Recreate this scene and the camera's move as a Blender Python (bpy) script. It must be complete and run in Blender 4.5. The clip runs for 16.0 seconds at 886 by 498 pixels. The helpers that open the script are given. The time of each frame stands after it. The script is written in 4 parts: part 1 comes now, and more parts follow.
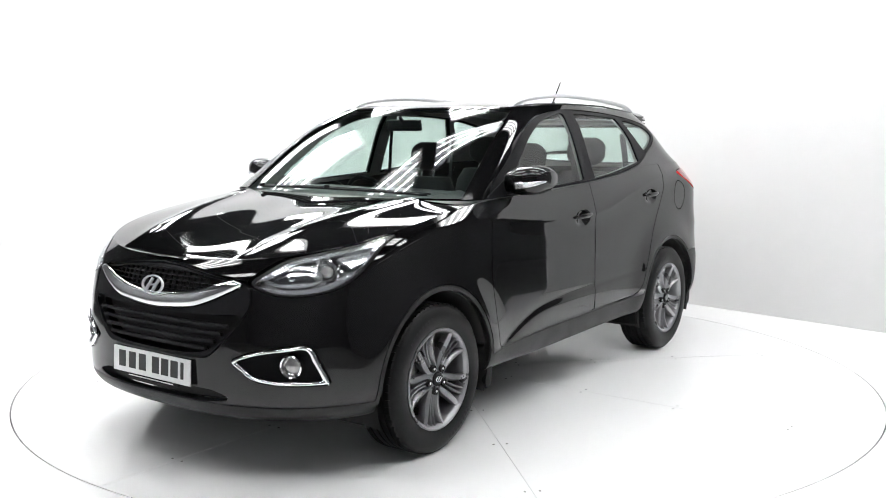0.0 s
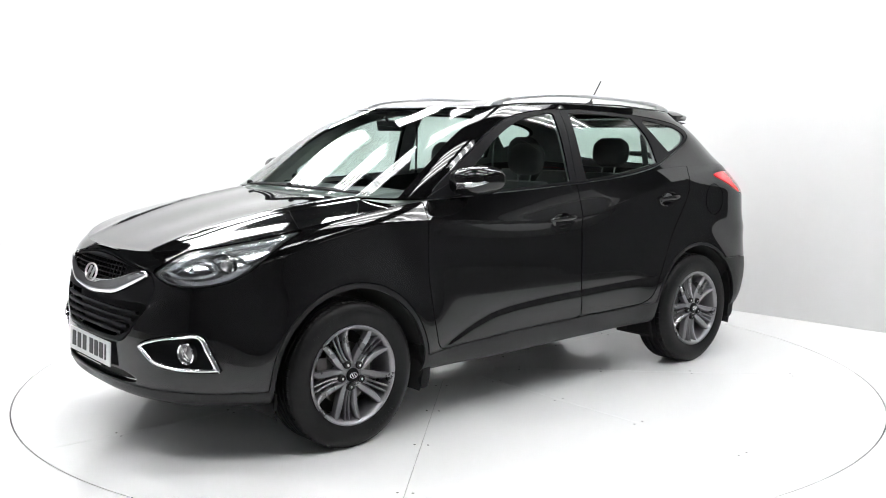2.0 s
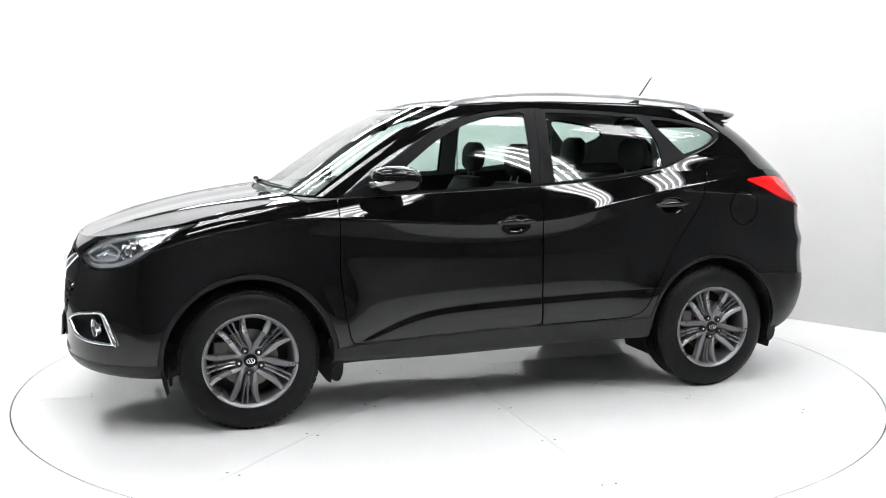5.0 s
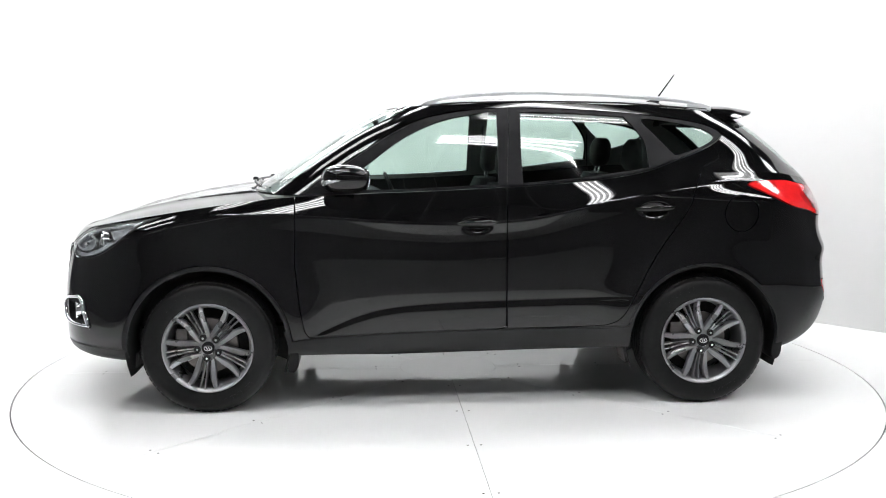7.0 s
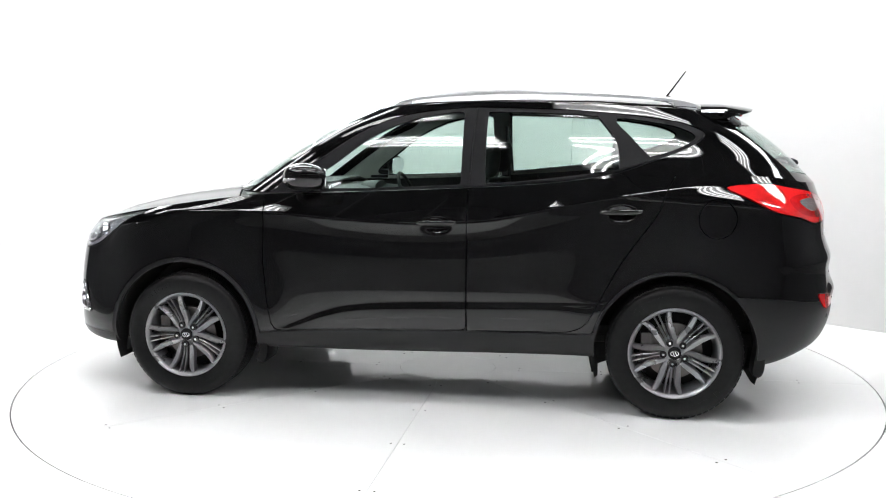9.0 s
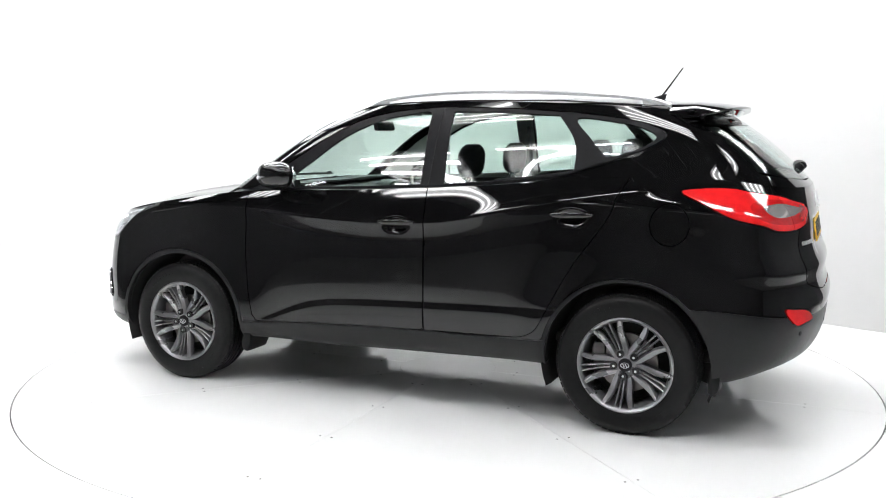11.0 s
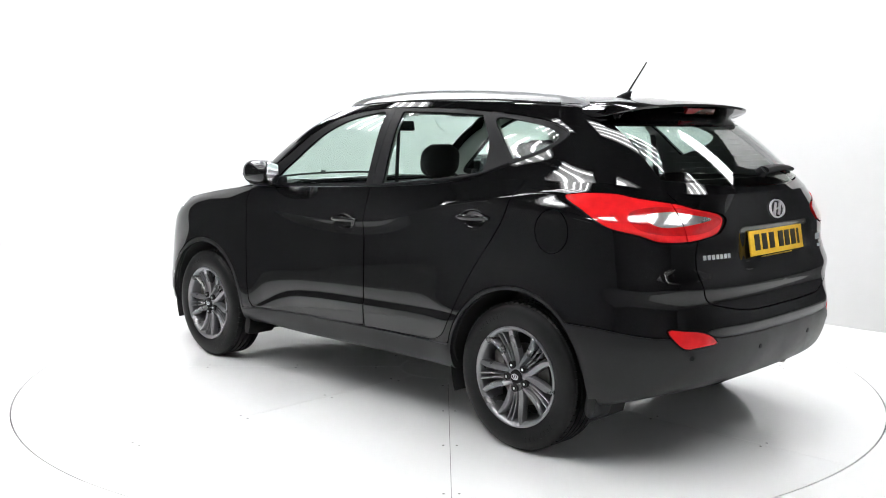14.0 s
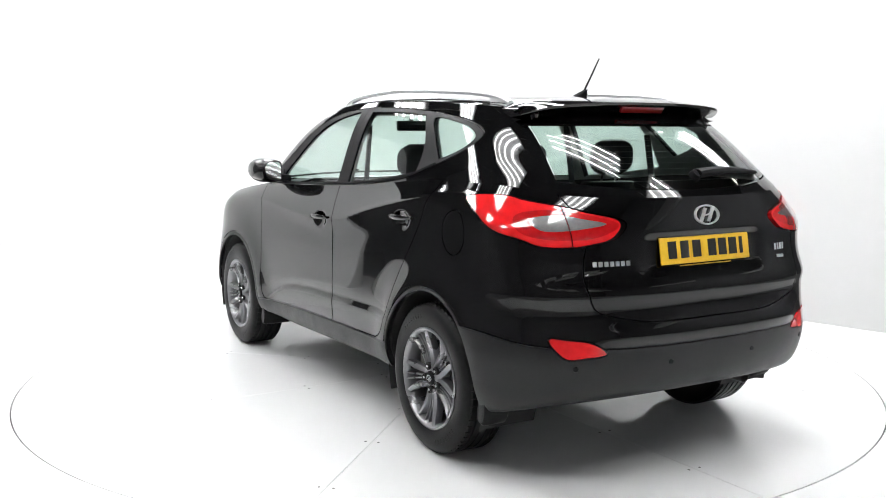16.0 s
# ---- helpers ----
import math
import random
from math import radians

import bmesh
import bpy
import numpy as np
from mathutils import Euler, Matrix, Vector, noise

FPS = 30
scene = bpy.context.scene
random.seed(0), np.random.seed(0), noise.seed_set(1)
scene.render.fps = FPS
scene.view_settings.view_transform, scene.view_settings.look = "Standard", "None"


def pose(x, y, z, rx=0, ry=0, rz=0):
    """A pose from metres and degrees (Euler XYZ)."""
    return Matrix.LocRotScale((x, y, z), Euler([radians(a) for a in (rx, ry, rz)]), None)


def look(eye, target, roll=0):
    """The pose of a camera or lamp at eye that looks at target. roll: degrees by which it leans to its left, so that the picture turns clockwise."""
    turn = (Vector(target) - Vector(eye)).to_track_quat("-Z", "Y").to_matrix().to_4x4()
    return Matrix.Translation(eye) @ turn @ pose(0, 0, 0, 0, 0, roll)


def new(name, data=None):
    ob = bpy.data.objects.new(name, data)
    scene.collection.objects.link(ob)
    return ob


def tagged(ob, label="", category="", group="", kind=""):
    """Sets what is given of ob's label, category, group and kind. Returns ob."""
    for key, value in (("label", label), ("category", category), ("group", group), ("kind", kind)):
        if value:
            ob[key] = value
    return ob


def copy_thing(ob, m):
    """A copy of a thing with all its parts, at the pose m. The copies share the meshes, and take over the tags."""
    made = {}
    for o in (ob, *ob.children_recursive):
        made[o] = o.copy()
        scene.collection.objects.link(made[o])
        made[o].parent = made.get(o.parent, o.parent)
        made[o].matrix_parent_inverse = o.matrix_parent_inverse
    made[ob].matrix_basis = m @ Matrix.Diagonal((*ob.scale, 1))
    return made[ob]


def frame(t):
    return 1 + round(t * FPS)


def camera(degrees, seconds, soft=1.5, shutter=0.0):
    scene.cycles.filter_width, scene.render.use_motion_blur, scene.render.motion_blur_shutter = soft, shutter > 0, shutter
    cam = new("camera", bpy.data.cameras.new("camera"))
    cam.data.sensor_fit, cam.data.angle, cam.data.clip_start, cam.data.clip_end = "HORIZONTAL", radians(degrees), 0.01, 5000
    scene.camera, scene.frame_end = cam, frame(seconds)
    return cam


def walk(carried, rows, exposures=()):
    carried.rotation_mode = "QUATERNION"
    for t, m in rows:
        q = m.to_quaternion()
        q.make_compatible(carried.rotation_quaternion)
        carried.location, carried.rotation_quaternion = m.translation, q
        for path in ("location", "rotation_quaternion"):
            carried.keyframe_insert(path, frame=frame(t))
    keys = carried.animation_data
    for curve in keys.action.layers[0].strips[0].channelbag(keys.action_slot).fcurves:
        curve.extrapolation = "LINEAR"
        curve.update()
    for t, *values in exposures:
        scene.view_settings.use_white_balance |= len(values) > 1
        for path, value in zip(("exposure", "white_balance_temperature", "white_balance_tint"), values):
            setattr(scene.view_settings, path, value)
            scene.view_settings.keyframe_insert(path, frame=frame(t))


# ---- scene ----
cam = camera(49.994, 16.0, soft=1.0)
EYE = Vector((0, -5.829, 1.4785))
AIM = EYE + Vector((-.00526, .99214, -.12502))
walk(cam, [(0, look(EYE, AIM, .119)), (16, look(EYE, AIM, .119))])
scene.view_settings.exposure = 0.05

# ---- light: a dark hall, white cove, batteries of tubes under its roof, added fill banks ----
world = bpy.data.worlds.new("hall_air")
scene.world = world
world.use_nodes = True
world.node_tree.nodes["Background"].inputs[0].default_value = (.5, .52, .55, 1)
world.node_tree.nodes["Background"].inputs[1].default_value = 0.02
TUBE_POWER, FILL_POWER = 30.5, 40.0

# ---- surface arithmetic ----
def pchip(xs, ys, x):
    xs, ys, x = np.asarray(xs, float), np.asarray(ys, float), np.asarray(x, float)
    h, d = np.diff(xs), np.diff(ys) / np.diff(xs)
    m = np.zeros(len(xs))
    m[0], m[-1] = d[0], d[-1]
    for k in range(1, len(xs) - 1):
        if d[k - 1] * d[k] > 0:
            a, b = 2 * h[k] + h[k - 1], h[k] + 2 * h[k - 1]
            m[k] = (a + b) / (a / d[k - 1] + b / d[k])
    x = np.clip(x, xs[0], xs[-1])
    i = np.clip(np.searchsorted(xs, x) - 1, 0, len(xs) - 2)
    s = (x - xs[i]) / h[i]
    return ((1 + 2 * s) * (1 - s) ** 2 * ys[i] + s * (1 - s) ** 2 * h[i] * m[i]
            + s * s * (3 - 2 * s) * ys[i + 1] + s * s * (s - 1) * h[i] * m[i + 1])


def soft_knots(knots, x, width=0.10):
    """A smooth curve through (x, value) knots, with its bends eased."""
    xs, ys = zip(*knots)
    x = np.asarray(x, float)
    return sum(w * pchip(xs, ys, x + o * width) for o, w in ((-1.2, .12), (-.6, .22), (0, .32), (.6, .22), (1.2, .12)))


def cubic_rows(rows, k):
    """A natural cubic through rows of points: k samples between each two."""
    rows = np.asarray(rows, float)
    n = len(rows)
    a = np.eye(n)
    for i in range(1, n - 1):
        a[i, i - 1:i + 2] = 1, 4, 1
    rhs = np.zeros_like(rows)
    rhs[1:-1] = 6 * (rows[2:] - 2 * rows[1:-1] + rows[:-2])
    m = np.linalg.solve(a, rhs.reshape(n, -1)).reshape(rows.shape)
    out = []
    for i in range(n - 1):
        for s in np.arange(k) / k:
            q = 1 - s
            out.append(q * rows[i] + s * rows[i + 1] + ((q ** 3 - q) * m[i] + (s ** 3 - s) * m[i + 1]) / 6)
    out.append(rows[-1])
    return np.array(out)


NU_F, NU_M, NU_R = 70, 230, 60


def plan_line(xf, lf, nf, w, lr, nr, xr, zk, barrel=0.0, zwidth=0.10, wk=None):
    """Half of a body line seen from above: a rounded nose, a long side, a rounded tail; z from knots along x."""
    a = np.linspace(0, math.pi / 2, NU_F, endpoint=False)
    b = np.linspace(math.pi / 2, 0, NU_R + 1)[1:]

    def corner(p, n):
        r = (np.cos(p) ** n + np.sin(p) ** n) ** (-1 / n)
        return r * np.cos(p), r * np.sin(p)
    ca, sa = corner(a, nf)
    cb, sb = corner(b, nr)
    x = np.r_[xf + lf * (1 - ca), np.linspace(xf + lf, xr - lr, NU_M), xr - lr * (1 - cb)]
    y = w * np.r_[sa, np.ones(NU_M), sb]
    if wk:
        y = y * soft_knots(wk, x, 0.2)
    y[0] = y[-1] = 0
    return np.stack([x, y, soft_knots(zk, x, zwidth)], -1)


class Sheet:
    """Triangles with smooth normals, that can be cut along curves."""

    def __init__(self, v, f, n):
        self.v, self.f, self.n = v, f, n

    def cut(self, g):
        """Parts where g < 0 and where g > 0; g: a number for each vertex."""
        g = np.where(np.abs(g) < 1e-7, 1e-7, g)
        neg = g < 0
        k = neg[self.f].sum(1)
        mixed = np.nonzero((k == 1) | (k == 2))[0]
        v, n = [self.v], [self.n]
        count, made, fa, fb = len(self.v), {}, [self.f[k == 3]], [self.f[k == 0]]
        nv, nn = [], []

        def mid(i, j):
            nonlocal count
            key = (i, j) if i < j else (j, i)
            if key not in made:
                s = g[key[0]] / (g[key[0]] - g[key[1]])
                nv.append(self.v[key[0]] * (1 - s) + self.v[key[1]] * s)
                nn.append(self.n[key[0]] * (1 - s) + self.n[key[1]] * s)
                made[key] = count
                count += 1
            return made[key]
        ta, tb = [], []
        for t in mixed:
            i = self.f[t]
            lone = neg[i] if k[t] == 1 else ~neg[i]
            p = int(np.nonzero(lone)[0][0])
            a, b, c = int(i[p]), int(i[(p + 1) % 3]), int(i[(p + 2) % 3])
            ab, ac = mid(a, b), mid(a, c)
            one, two = (ta, tb) if k[t] == 1 else (tb, ta)
            one.append((a, ab, ac))
            two.extend(((ab, b, c), (ab, c, ac)))
        if nv:
            v.append(np.array(nv)), n.append(np.array(nn))
        v, n = np.concatenate(v), np.concatenate(n)
        if ta:
            fa.append(np.array(ta))
        if tb:
            fb.append(np.array(tb))
        return Sheet(v, np.concatenate(fa), n).tidy(), Sheet(v, np.concatenate(fb), n).tidy()

    def tidy(self):
        used = np.unique(self.f)
        remap = np.zeros(len(self.v), int)
        remap[used] = np.arange(len(used))
        return Sheet(self.v[used], remap[self.f], self.n[used] / np.maximum(1e-9, np.linalg.norm(self.n[used], axis=1))[:, None])

    def offset(self, d):
        return Sheet(self.v + self.n * d, self.f, self.n)

    def split(self):
        """Each triangle becomes four."""
        e = np.concatenate([self.f[:, [0, 1]], self.f[:, [1, 2]], self.f[:, [2, 0]]])
        key, inv = np.unique(np.sort(e, 1), axis=0, return_inverse=True)
        inv = inv.reshape(-1) + len(self.v)
        m = len(self.f)
        a, b, c = inv[:m], inv[m:2 * m], inv[2 * m:]
        i, j, k = self.f.T
        f = np.concatenate([np.stack(q, -1) for q in ((i, a, c), (a, j, b), (c, b, k), (a, b, c))])
        v = np.concatenate([self.v, (self.v[key[:, 0]] + self.v[key[:, 1]]) / 2])
        n = np.concatenate([self.n, self.n[key[:, 0]] + self.n[key[:, 1]]])
        return Sheet(v, f, n).tidy()

    def refresh(self):
        """Normals anew from the triangles."""
        v, f = self.v, self.f
        fn = np.cross(v[f[:, 1]] - v[f[:, 0]], v[f[:, 2]] - v[f[:, 0]])
        n = np.zeros_like(v)
        for k in range(3):
            np.add.at(n, f[:, k], fn)
        n[np.abs(v[:, 1]) < 1e-6, 1] = 0
        return Sheet(v, f, n / np.maximum(1e-12, np.linalg.norm(n, axis=1))[:, None])

    def moved(self, d):
        return Sheet(self.v + np.asarray(d)[:, None] * self.n, self.f, self.n)


def from_grid(p, flip=False):
    r, c, _ = p.shape
    i = np.arange(r * c).reshape(r, c)
    a, b, d, e = i[:-1, :-1].ravel(), i[:-1, 1:].ravel(), i[1:, 1:].ravel(), i[1:, :-1].ravel()
    f = np.concatenate([np.stack([a, b, d], -1), np.stack([a, d, e], -1)])
    if flip:
        f = f[:, ::-1]
    v = p.reshape(-1, 3)
    fn = np.cross(v[f[:, 1]] - v[f[:, 0]], v[f[:, 2]] - v[f[:, 0]])
    keep = np.linalg.norm(fn, axis=1) > 1e-10
    f, fn = f[keep], fn[keep]
    n = np.zeros_like(v)
    for k in range(3):
        np.add.at(n, f[:, k], fn)
    on_axis = np.abs(v[:, 1]) < 1e-6
    n[on_axis, 1] = 0
    size = np.linalg.norm(n, axis=1).reshape(r, c)
    n = n.reshape(r, c, 3)
    n[:, 0] = np.where(size[:, :1] < 1e-7, n[:, 1], n[:, 0])
    n[:, -1] = np.where(size[:, -1:] < 1e-7, n[:, -2], n[:, -1])
    n = n.reshape(-1, 3)
    n /= np.maximum(1e-12, np.linalg.norm(n, axis=1))[:, None]
    return Sheet(v, f, n)


def rounded(pts, k=6, closed=True):
    """A Catmull-Rom curve through 2D points."""
    p = np.asarray(pts, float)
    n, out = len(p), []
    for i in range(n if closed else n - 1):
        q = [p[(i + o) % n] if closed else p[min(max(i + o, 0), n - 1)] for o in (-1, 0, 1, 2)]
        for s in np.arange(k) / k:
            out.append(0.5 * (2 * q[1] + (q[2] - q[0]) * s + (2 * q[0] - 5 * q[1] + 4 * q[2] - q[3]) * s ** 2
                              + (3 * q[1] - q[0] - 3 * q[2] + q[3]) * s ** 3))
    if not closed:
        out.append(p[-1])
    return np.array(out)


def inside(pts, a, b):
    """Signed distance (negative inside) of points (a, b) to a closed outline."""
    p = np.asarray(pts, float)
    best = np.full(len(a), 1e9)
    odd = np.zeros(len(a), bool)
    for (x0, y0), (x1, y1) in zip(p, np.roll(p, -1, 0)):
        dx, dy = x1 - x0, y1 - y0
        s = np.clip(((a - x0) * dx + (b - y0) * dy) / max(dx * dx + dy * dy, 1e-12), 0, 1)
        best = np.minimum(best, np.hypot(a - x0 - s * dx, b - y0 - s * dy))
        odd ^= ((y0 > b) != (y1 > b)) & (a < dx * (b - y0) / (dy if dy else 1e-12) + x0)
    return np.where(odd, -best, best)


def along(pts, a, b):
    """Distance of points (a, b) to an open line."""
    p = np.asarray(pts, float)
    best = np.full(len(a), 1e9)
    for (x0, y0), (x1, y1) in zip(p[:-1], p[1:]):
        dx, dy = x1 - x0, y1 - y0
        s = np.clip(((a - x0) * dx + (b - y0) * dy) / max(dx * dx + dy * dy, 1e-12), 0, 1)
        best = np.minimum(best, np.hypot(a - x0 - s * dx, b - y0 - s * dy))
    return best


# ---- the car's skin: x to its tail, y away from its middle, z up ----
AXLE_F, AXLE_R, HUB_Z, TYRE_R = -1.32, 1.32, 0.345, 0.347
BELT = [(-2.12, .917), (-2.0, .949), (-1.75, 1.002), (-1.45, 1.055), (-1.1, 1.105), (-.85, 1.13), (-.5, 1.142), (.1, 1.165), (.7, 1.205), (1.25, 1.25), (1.7, 1.25), (2.0, 1.205), (2.12, 1.195)]


def skin():
    rows = [
        plan_line(-2.06, .62, 2.6, .80, .45, 2.8, 2.05, [(-2.2, .245), (-1.7, .26), (-.8, .285), (1, .315), (1.75, .295), (1.95, .35), (2.2, .395)]),
        plan_line(-2.185, .66, 2.6, .868, .48, 2.8, 2.14, [(-2.2, .30), (-1.8, .30), (-.8, .31), (1, .34), (1.75, .32), (1.95, .375), (2.2, .415)]),
        plan_line(-2.205, .68, 2.6, .893, .50, 2.8, 2.188, [(-2.2, .43), (-1.7, .44), (-.85, .44), (-.3, .52), (.9, .55), (1.6, .53), (2.2, .53)]),
        plan_line(-2.203, .70, 2.6, .888, .50, 2.8, 2.180, [(-2.2, .60), (-1.6, .66), (-.8, .68), (.9, .70), (1.6, .70), (2.2, .66)]),
        plan_line(-2.180, .70, 2.55, .884, .52, 2.9, 2.150, [(-2.2, .77), (-1.9, .80), (-1.5, .87), (-.8, .90), (.2, .90), (1.2, .99), (1.8, .99), (2.2, .90)]),
        plan_line(-2.150, .72, 2.55, .874, .55, 2.9, 2.122, [(-2.2, .865), (-1.9, .90), (-1.5, .99), (-.9, 1.035), (-.1, 1.03), (.5, 1.06), (1.2, 1.13), (1.7, 1.12), (2.2, 1.06)]),
        plan_line(-2.105, .78, 2.55, .836, .62, 2.8, 2.090, BELT, wk=[(-2.2, .995), (-1.2, .995), (-.4, 1.0), (.3, 1), (1.2, .968), (2.2, .93)]),
    ]
    g = cubic_rows(rows, 14)
    x, y, z = g[..., 0].copy(), g[..., 1].copy(), g[..., 2].copy()
    # flared wheel arches and the crease through the door handles
    edge = np.clip((y - .5) / .3, 0, 1)
    for ax, amount in ((AXLE_F, .024), (AXLE_R, .026)):
        r = np.hypot(x - ax, z - HUB_Z)
        y += edge * amount * np.exp(-((np.maximum(r, .42) - .42) / .13) ** 2) * np.clip((z - .2) / .2, 0, 1)
    cz = soft_knots([(-2, 1.04), (-.88, 1.035), (-.4, 1.0), (-.05, .985), (.3, 1.0), (.75, 1.09), (1.2, 1.17), (1.5, 1.21), (2.2, 1.2)], x)
    fade = np.clip((x + 1.6) / .6, 0, 1) * np.clip((1.75 - x) / .4, 0, 1)
    y += edge * fade * (.009 * np.exp(-np.abs(z - cz) / .035) - .0025 * np.exp(-((z - cz + .09) / .06) ** 2))
    lz = soft_knots([(-2, .3), (-.78, .40), (-.6, .48), (-.35, .545), (.2, .57), (.95, .585), (2.2, .6)], x)
    door = np.clip((x + .85) / .15, 0, 1) * np.clip((1.0 - x) / .12, 0, 1)
    y -= edge * door * .0075 * np.where(z > lz, np.exp(-np.maximum(z - lz, 0) / .07), np.exp(np.minimum(z - lz, 0) / .012))
    # hollows behind the door handles
    for hx, hz in ((.085, .985), (1.035, 1.058)):
        q = 1 - ((x - hx) / .082) ** 2 - ((z - hz + .004) / .044) ** 2
        y -= edge * .019 * np.clip(q, 0, 1) ** .8
    # the tail: a step below the tailgate and a hollow for the plate
    rear = np.clip((x - 1.9) / .15, 0, 1)
    mid = np.clip((.62 - y) / .12, 0, 1)
    shelf = .015 * np.exp(-((z - .825) / .045) ** 2) - .010 * np.exp(-((z - .95) / .06) ** 2)
    x += rear * shelf
    y += np.clip((x - 1.72) / .25, 0, 1) * np.clip((y - .55) / .2, 0, 1) * shelf * .35
    x += rear * mid * (.020 * np.exp(-((z - .655) / .05) ** 2))
    x -= rear * np.clip((.36 - y) / .05, 0, 1) * .016 * np.clip((z - .87) / .05, 0, 1) * np.clip((1.06 - z) / .03, 0, 1)
    side = from_grid(np.stack([x, y, z], -1), flip=True)
    # bonnet, inside the top line
    top = np.stack([x[-1], y[-1], z[-1]], -1)
    nose = top[top[:, 0] < -.70]
    s = np.linspace(0, 1, 44)[:, None]
    zc = soft_knots([(-2.11, .917), (-2.04, .946), (-1.94, .980), (-1.74, 1.038), (-1.51, 1.089), (-1.28, 1.126), (-1.0, 1.162), (-.7, 1.18)], nose[:, 0], .04)
    hx, hy = np.repeat(nose[None, :, 0], 44, 0), s * nose[None, :, 1]
    hz = nose[None, :, 2] + (zc - nose[:, 2])[None] * (1 - s ** 3.0)
    # two raised ribs run from the grille to the screen
    rib = np.interp(hx, [-2.1, -1.0], [.36, .58])
    hz += .015 * np.clip((hx + 2.1) / .25, 0, 1) * np.exp(-np.abs(hy - rib) / .045) - .008 * np.exp(-(hy / .2) ** 2) * np.clip((hx + 2.1) / .3, 0, 1)
    bonnet = from_grid(np.stack([hx, hy, hz], -1))
    # glasshouse: from the belt to the roof's edge
    G = [
        plan_line(-1.125, .40, 3.4, .836, .62, 2.8, 2.090, [(-1.2, 1.152), (-.85, 1.14), (-.5, 1.142)] + BELT[7:], wk=[(-1, 1), (.3, 1), (1.2, .968), (2.2, .93)], zwidth=.06),
        plan_line(-.865, .36, 3.4, .780, .60, 2.8, 1.972, [(-1, 1.315), (0, 1.34), (1.2, 1.35), (2.2, 1.31)], wk=[(-1, 1), (.3, 1), (1.2, .968), (2.2, .93)]),
        plan_line(-.605, .34, 3.3, .719, .58, 2.8, 1.815, [(-1, 1.465), (0, 1.50), (1.2, 1.485), (2.2, 1.43)], wk=[(-1, 1), (.3, 1), (1.2, .968), (2.2, .93)]),
        plan_line(-.36, .34, 3.2, .640, .55, 2.8, 1.660, [(-.4, 1.60), (-.1, 1.606), (.3, 1.622), (.8, 1.614), (1.3, 1.590), (1.7, 1.552)], wk=[(-1, 1), (.3, 1), (1.2, .968), (2.2, .93)]),
    ]
    gg = cubic_rows(G, 22)
    house = from_grid(gg, flip=True)
    edge_line = gg[-1]
    s = np.linspace(0, 1, 30)[:, None]
    zc = soft_knots([(-.34, 1.60), (-.2, 1.622), (.0, 1.64), (.4, 1.655), (.9, 1.653), (1.3, 1.640), (1.55, 1.615), (1.66, 1.58)], edge_line[:, 0], .05)
    zc = np.maximum(zc, edge_line[:, 2])
    rx, ry = np.repeat(edge_line[None, :, 0], 30, 0), s * edge_line[None, :, 1]
    rz = edge_line[None, :, 2] + (zc - edge_line[:, 2])[None] * (1 - s ** 2.4)
    roof = from_grid(np.stack([rx, ry, rz], -1))
    return side, bonnet, house, roof



# ---- materials ----
def material(name, base, rough=.5, metal=0.0, coat=0.0, grain=0.0, grain_scale=60.0, bump=0.0, bump_scale=300.0, spec=.5, emit=0.0, rough_var=0.0):
    m = bpy.data.materials.new(name)
    m.use_nodes = True
    nt = m.node_tree
    b = nt.nodes["Principled BSDF"]
    b.inputs["Base Color"].default_value = (*base, 1)
    b.inputs["Roughness"].default_value = rough
    b.inputs["Metallic"].default_value = metal
    b.inputs["Coat Weight"].default_value = coat
    b.inputs["Coat Roughness"].default_value = .02
    b.inputs["Specular IOR Level"].default_value = spec
    if emit:
        b.inputs["Emission Color"].default_value = (*base, 1)
        b.inputs["Emission Strength"].default_value = emit
    tc = nt.nodes.new("ShaderNodeTexCoord")

    def noise_at(scale, detail=4):
        t = nt.nodes.new("ShaderNodeTexNoise")
        t.inputs["Scale"].default_value, t.inputs["Detail"].default_value = scale, detail
        nt.links.new(tc.outputs["Object"], t.inputs["Vector"])
        return t
    if grain:
        t, u = noise_at(grain_scale), noise_at(grain_scale / 14, 2)
        add = nt.nodes.new("ShaderNodeMath")
        nt.links.new(t.outputs["Fac"], add.inputs[0]), nt.links.new(u.outputs["Fac"], add.inputs[1])
        r = nt.nodes.new("ShaderNodeMapRange")
        r.inputs["From Min"].default_value, r.inputs["From Max"].default_value = .7, 1.3
        r.inputs["To Min"].default_value, r.inputs["To Max"].default_value = 1 - grain, 1 + grain
        nt.links.new(add.outputs[0], r.inputs["Value"])
        s = nt.nodes.new("ShaderNodeVectorMath")
        s.operation = "SCALE"
        s.inputs[0].default_value = base
        nt.links.new(r.outputs[0], s.inputs["Scale"])
        nt.links.new(s.outputs[0], b.inputs["Base Color"])
    if rough_var:
        t = noise_at(9, 5)
        r = nt.nodes.new("ShaderNodeMapRange")
        r.inputs["From Min"].default_value, r.inputs["From Max"].default_value = .3, .7
        r.inputs["To Min"].default_value, r.inputs["To Max"].default_value = max(0, rough - rough_var), rough + rough_var
        nt.links.new(t.outputs["Fac"], r.inputs["Value"])
        nt.links.new(r.outputs[0], b.inputs["Roughness"])
    if bump:
        t = noise_at(bump_scale, 3)
        k = nt.nodes.new("ShaderNodeBump")
        k.inputs["Strength"].default_value, k.inputs["Distance"].default_value = bump, .002
        nt.links.new(t.outputs["Fac"], k.inputs["Height"])
        nt.links.new(k.outputs[0], b.inputs["Normal"])
    return m


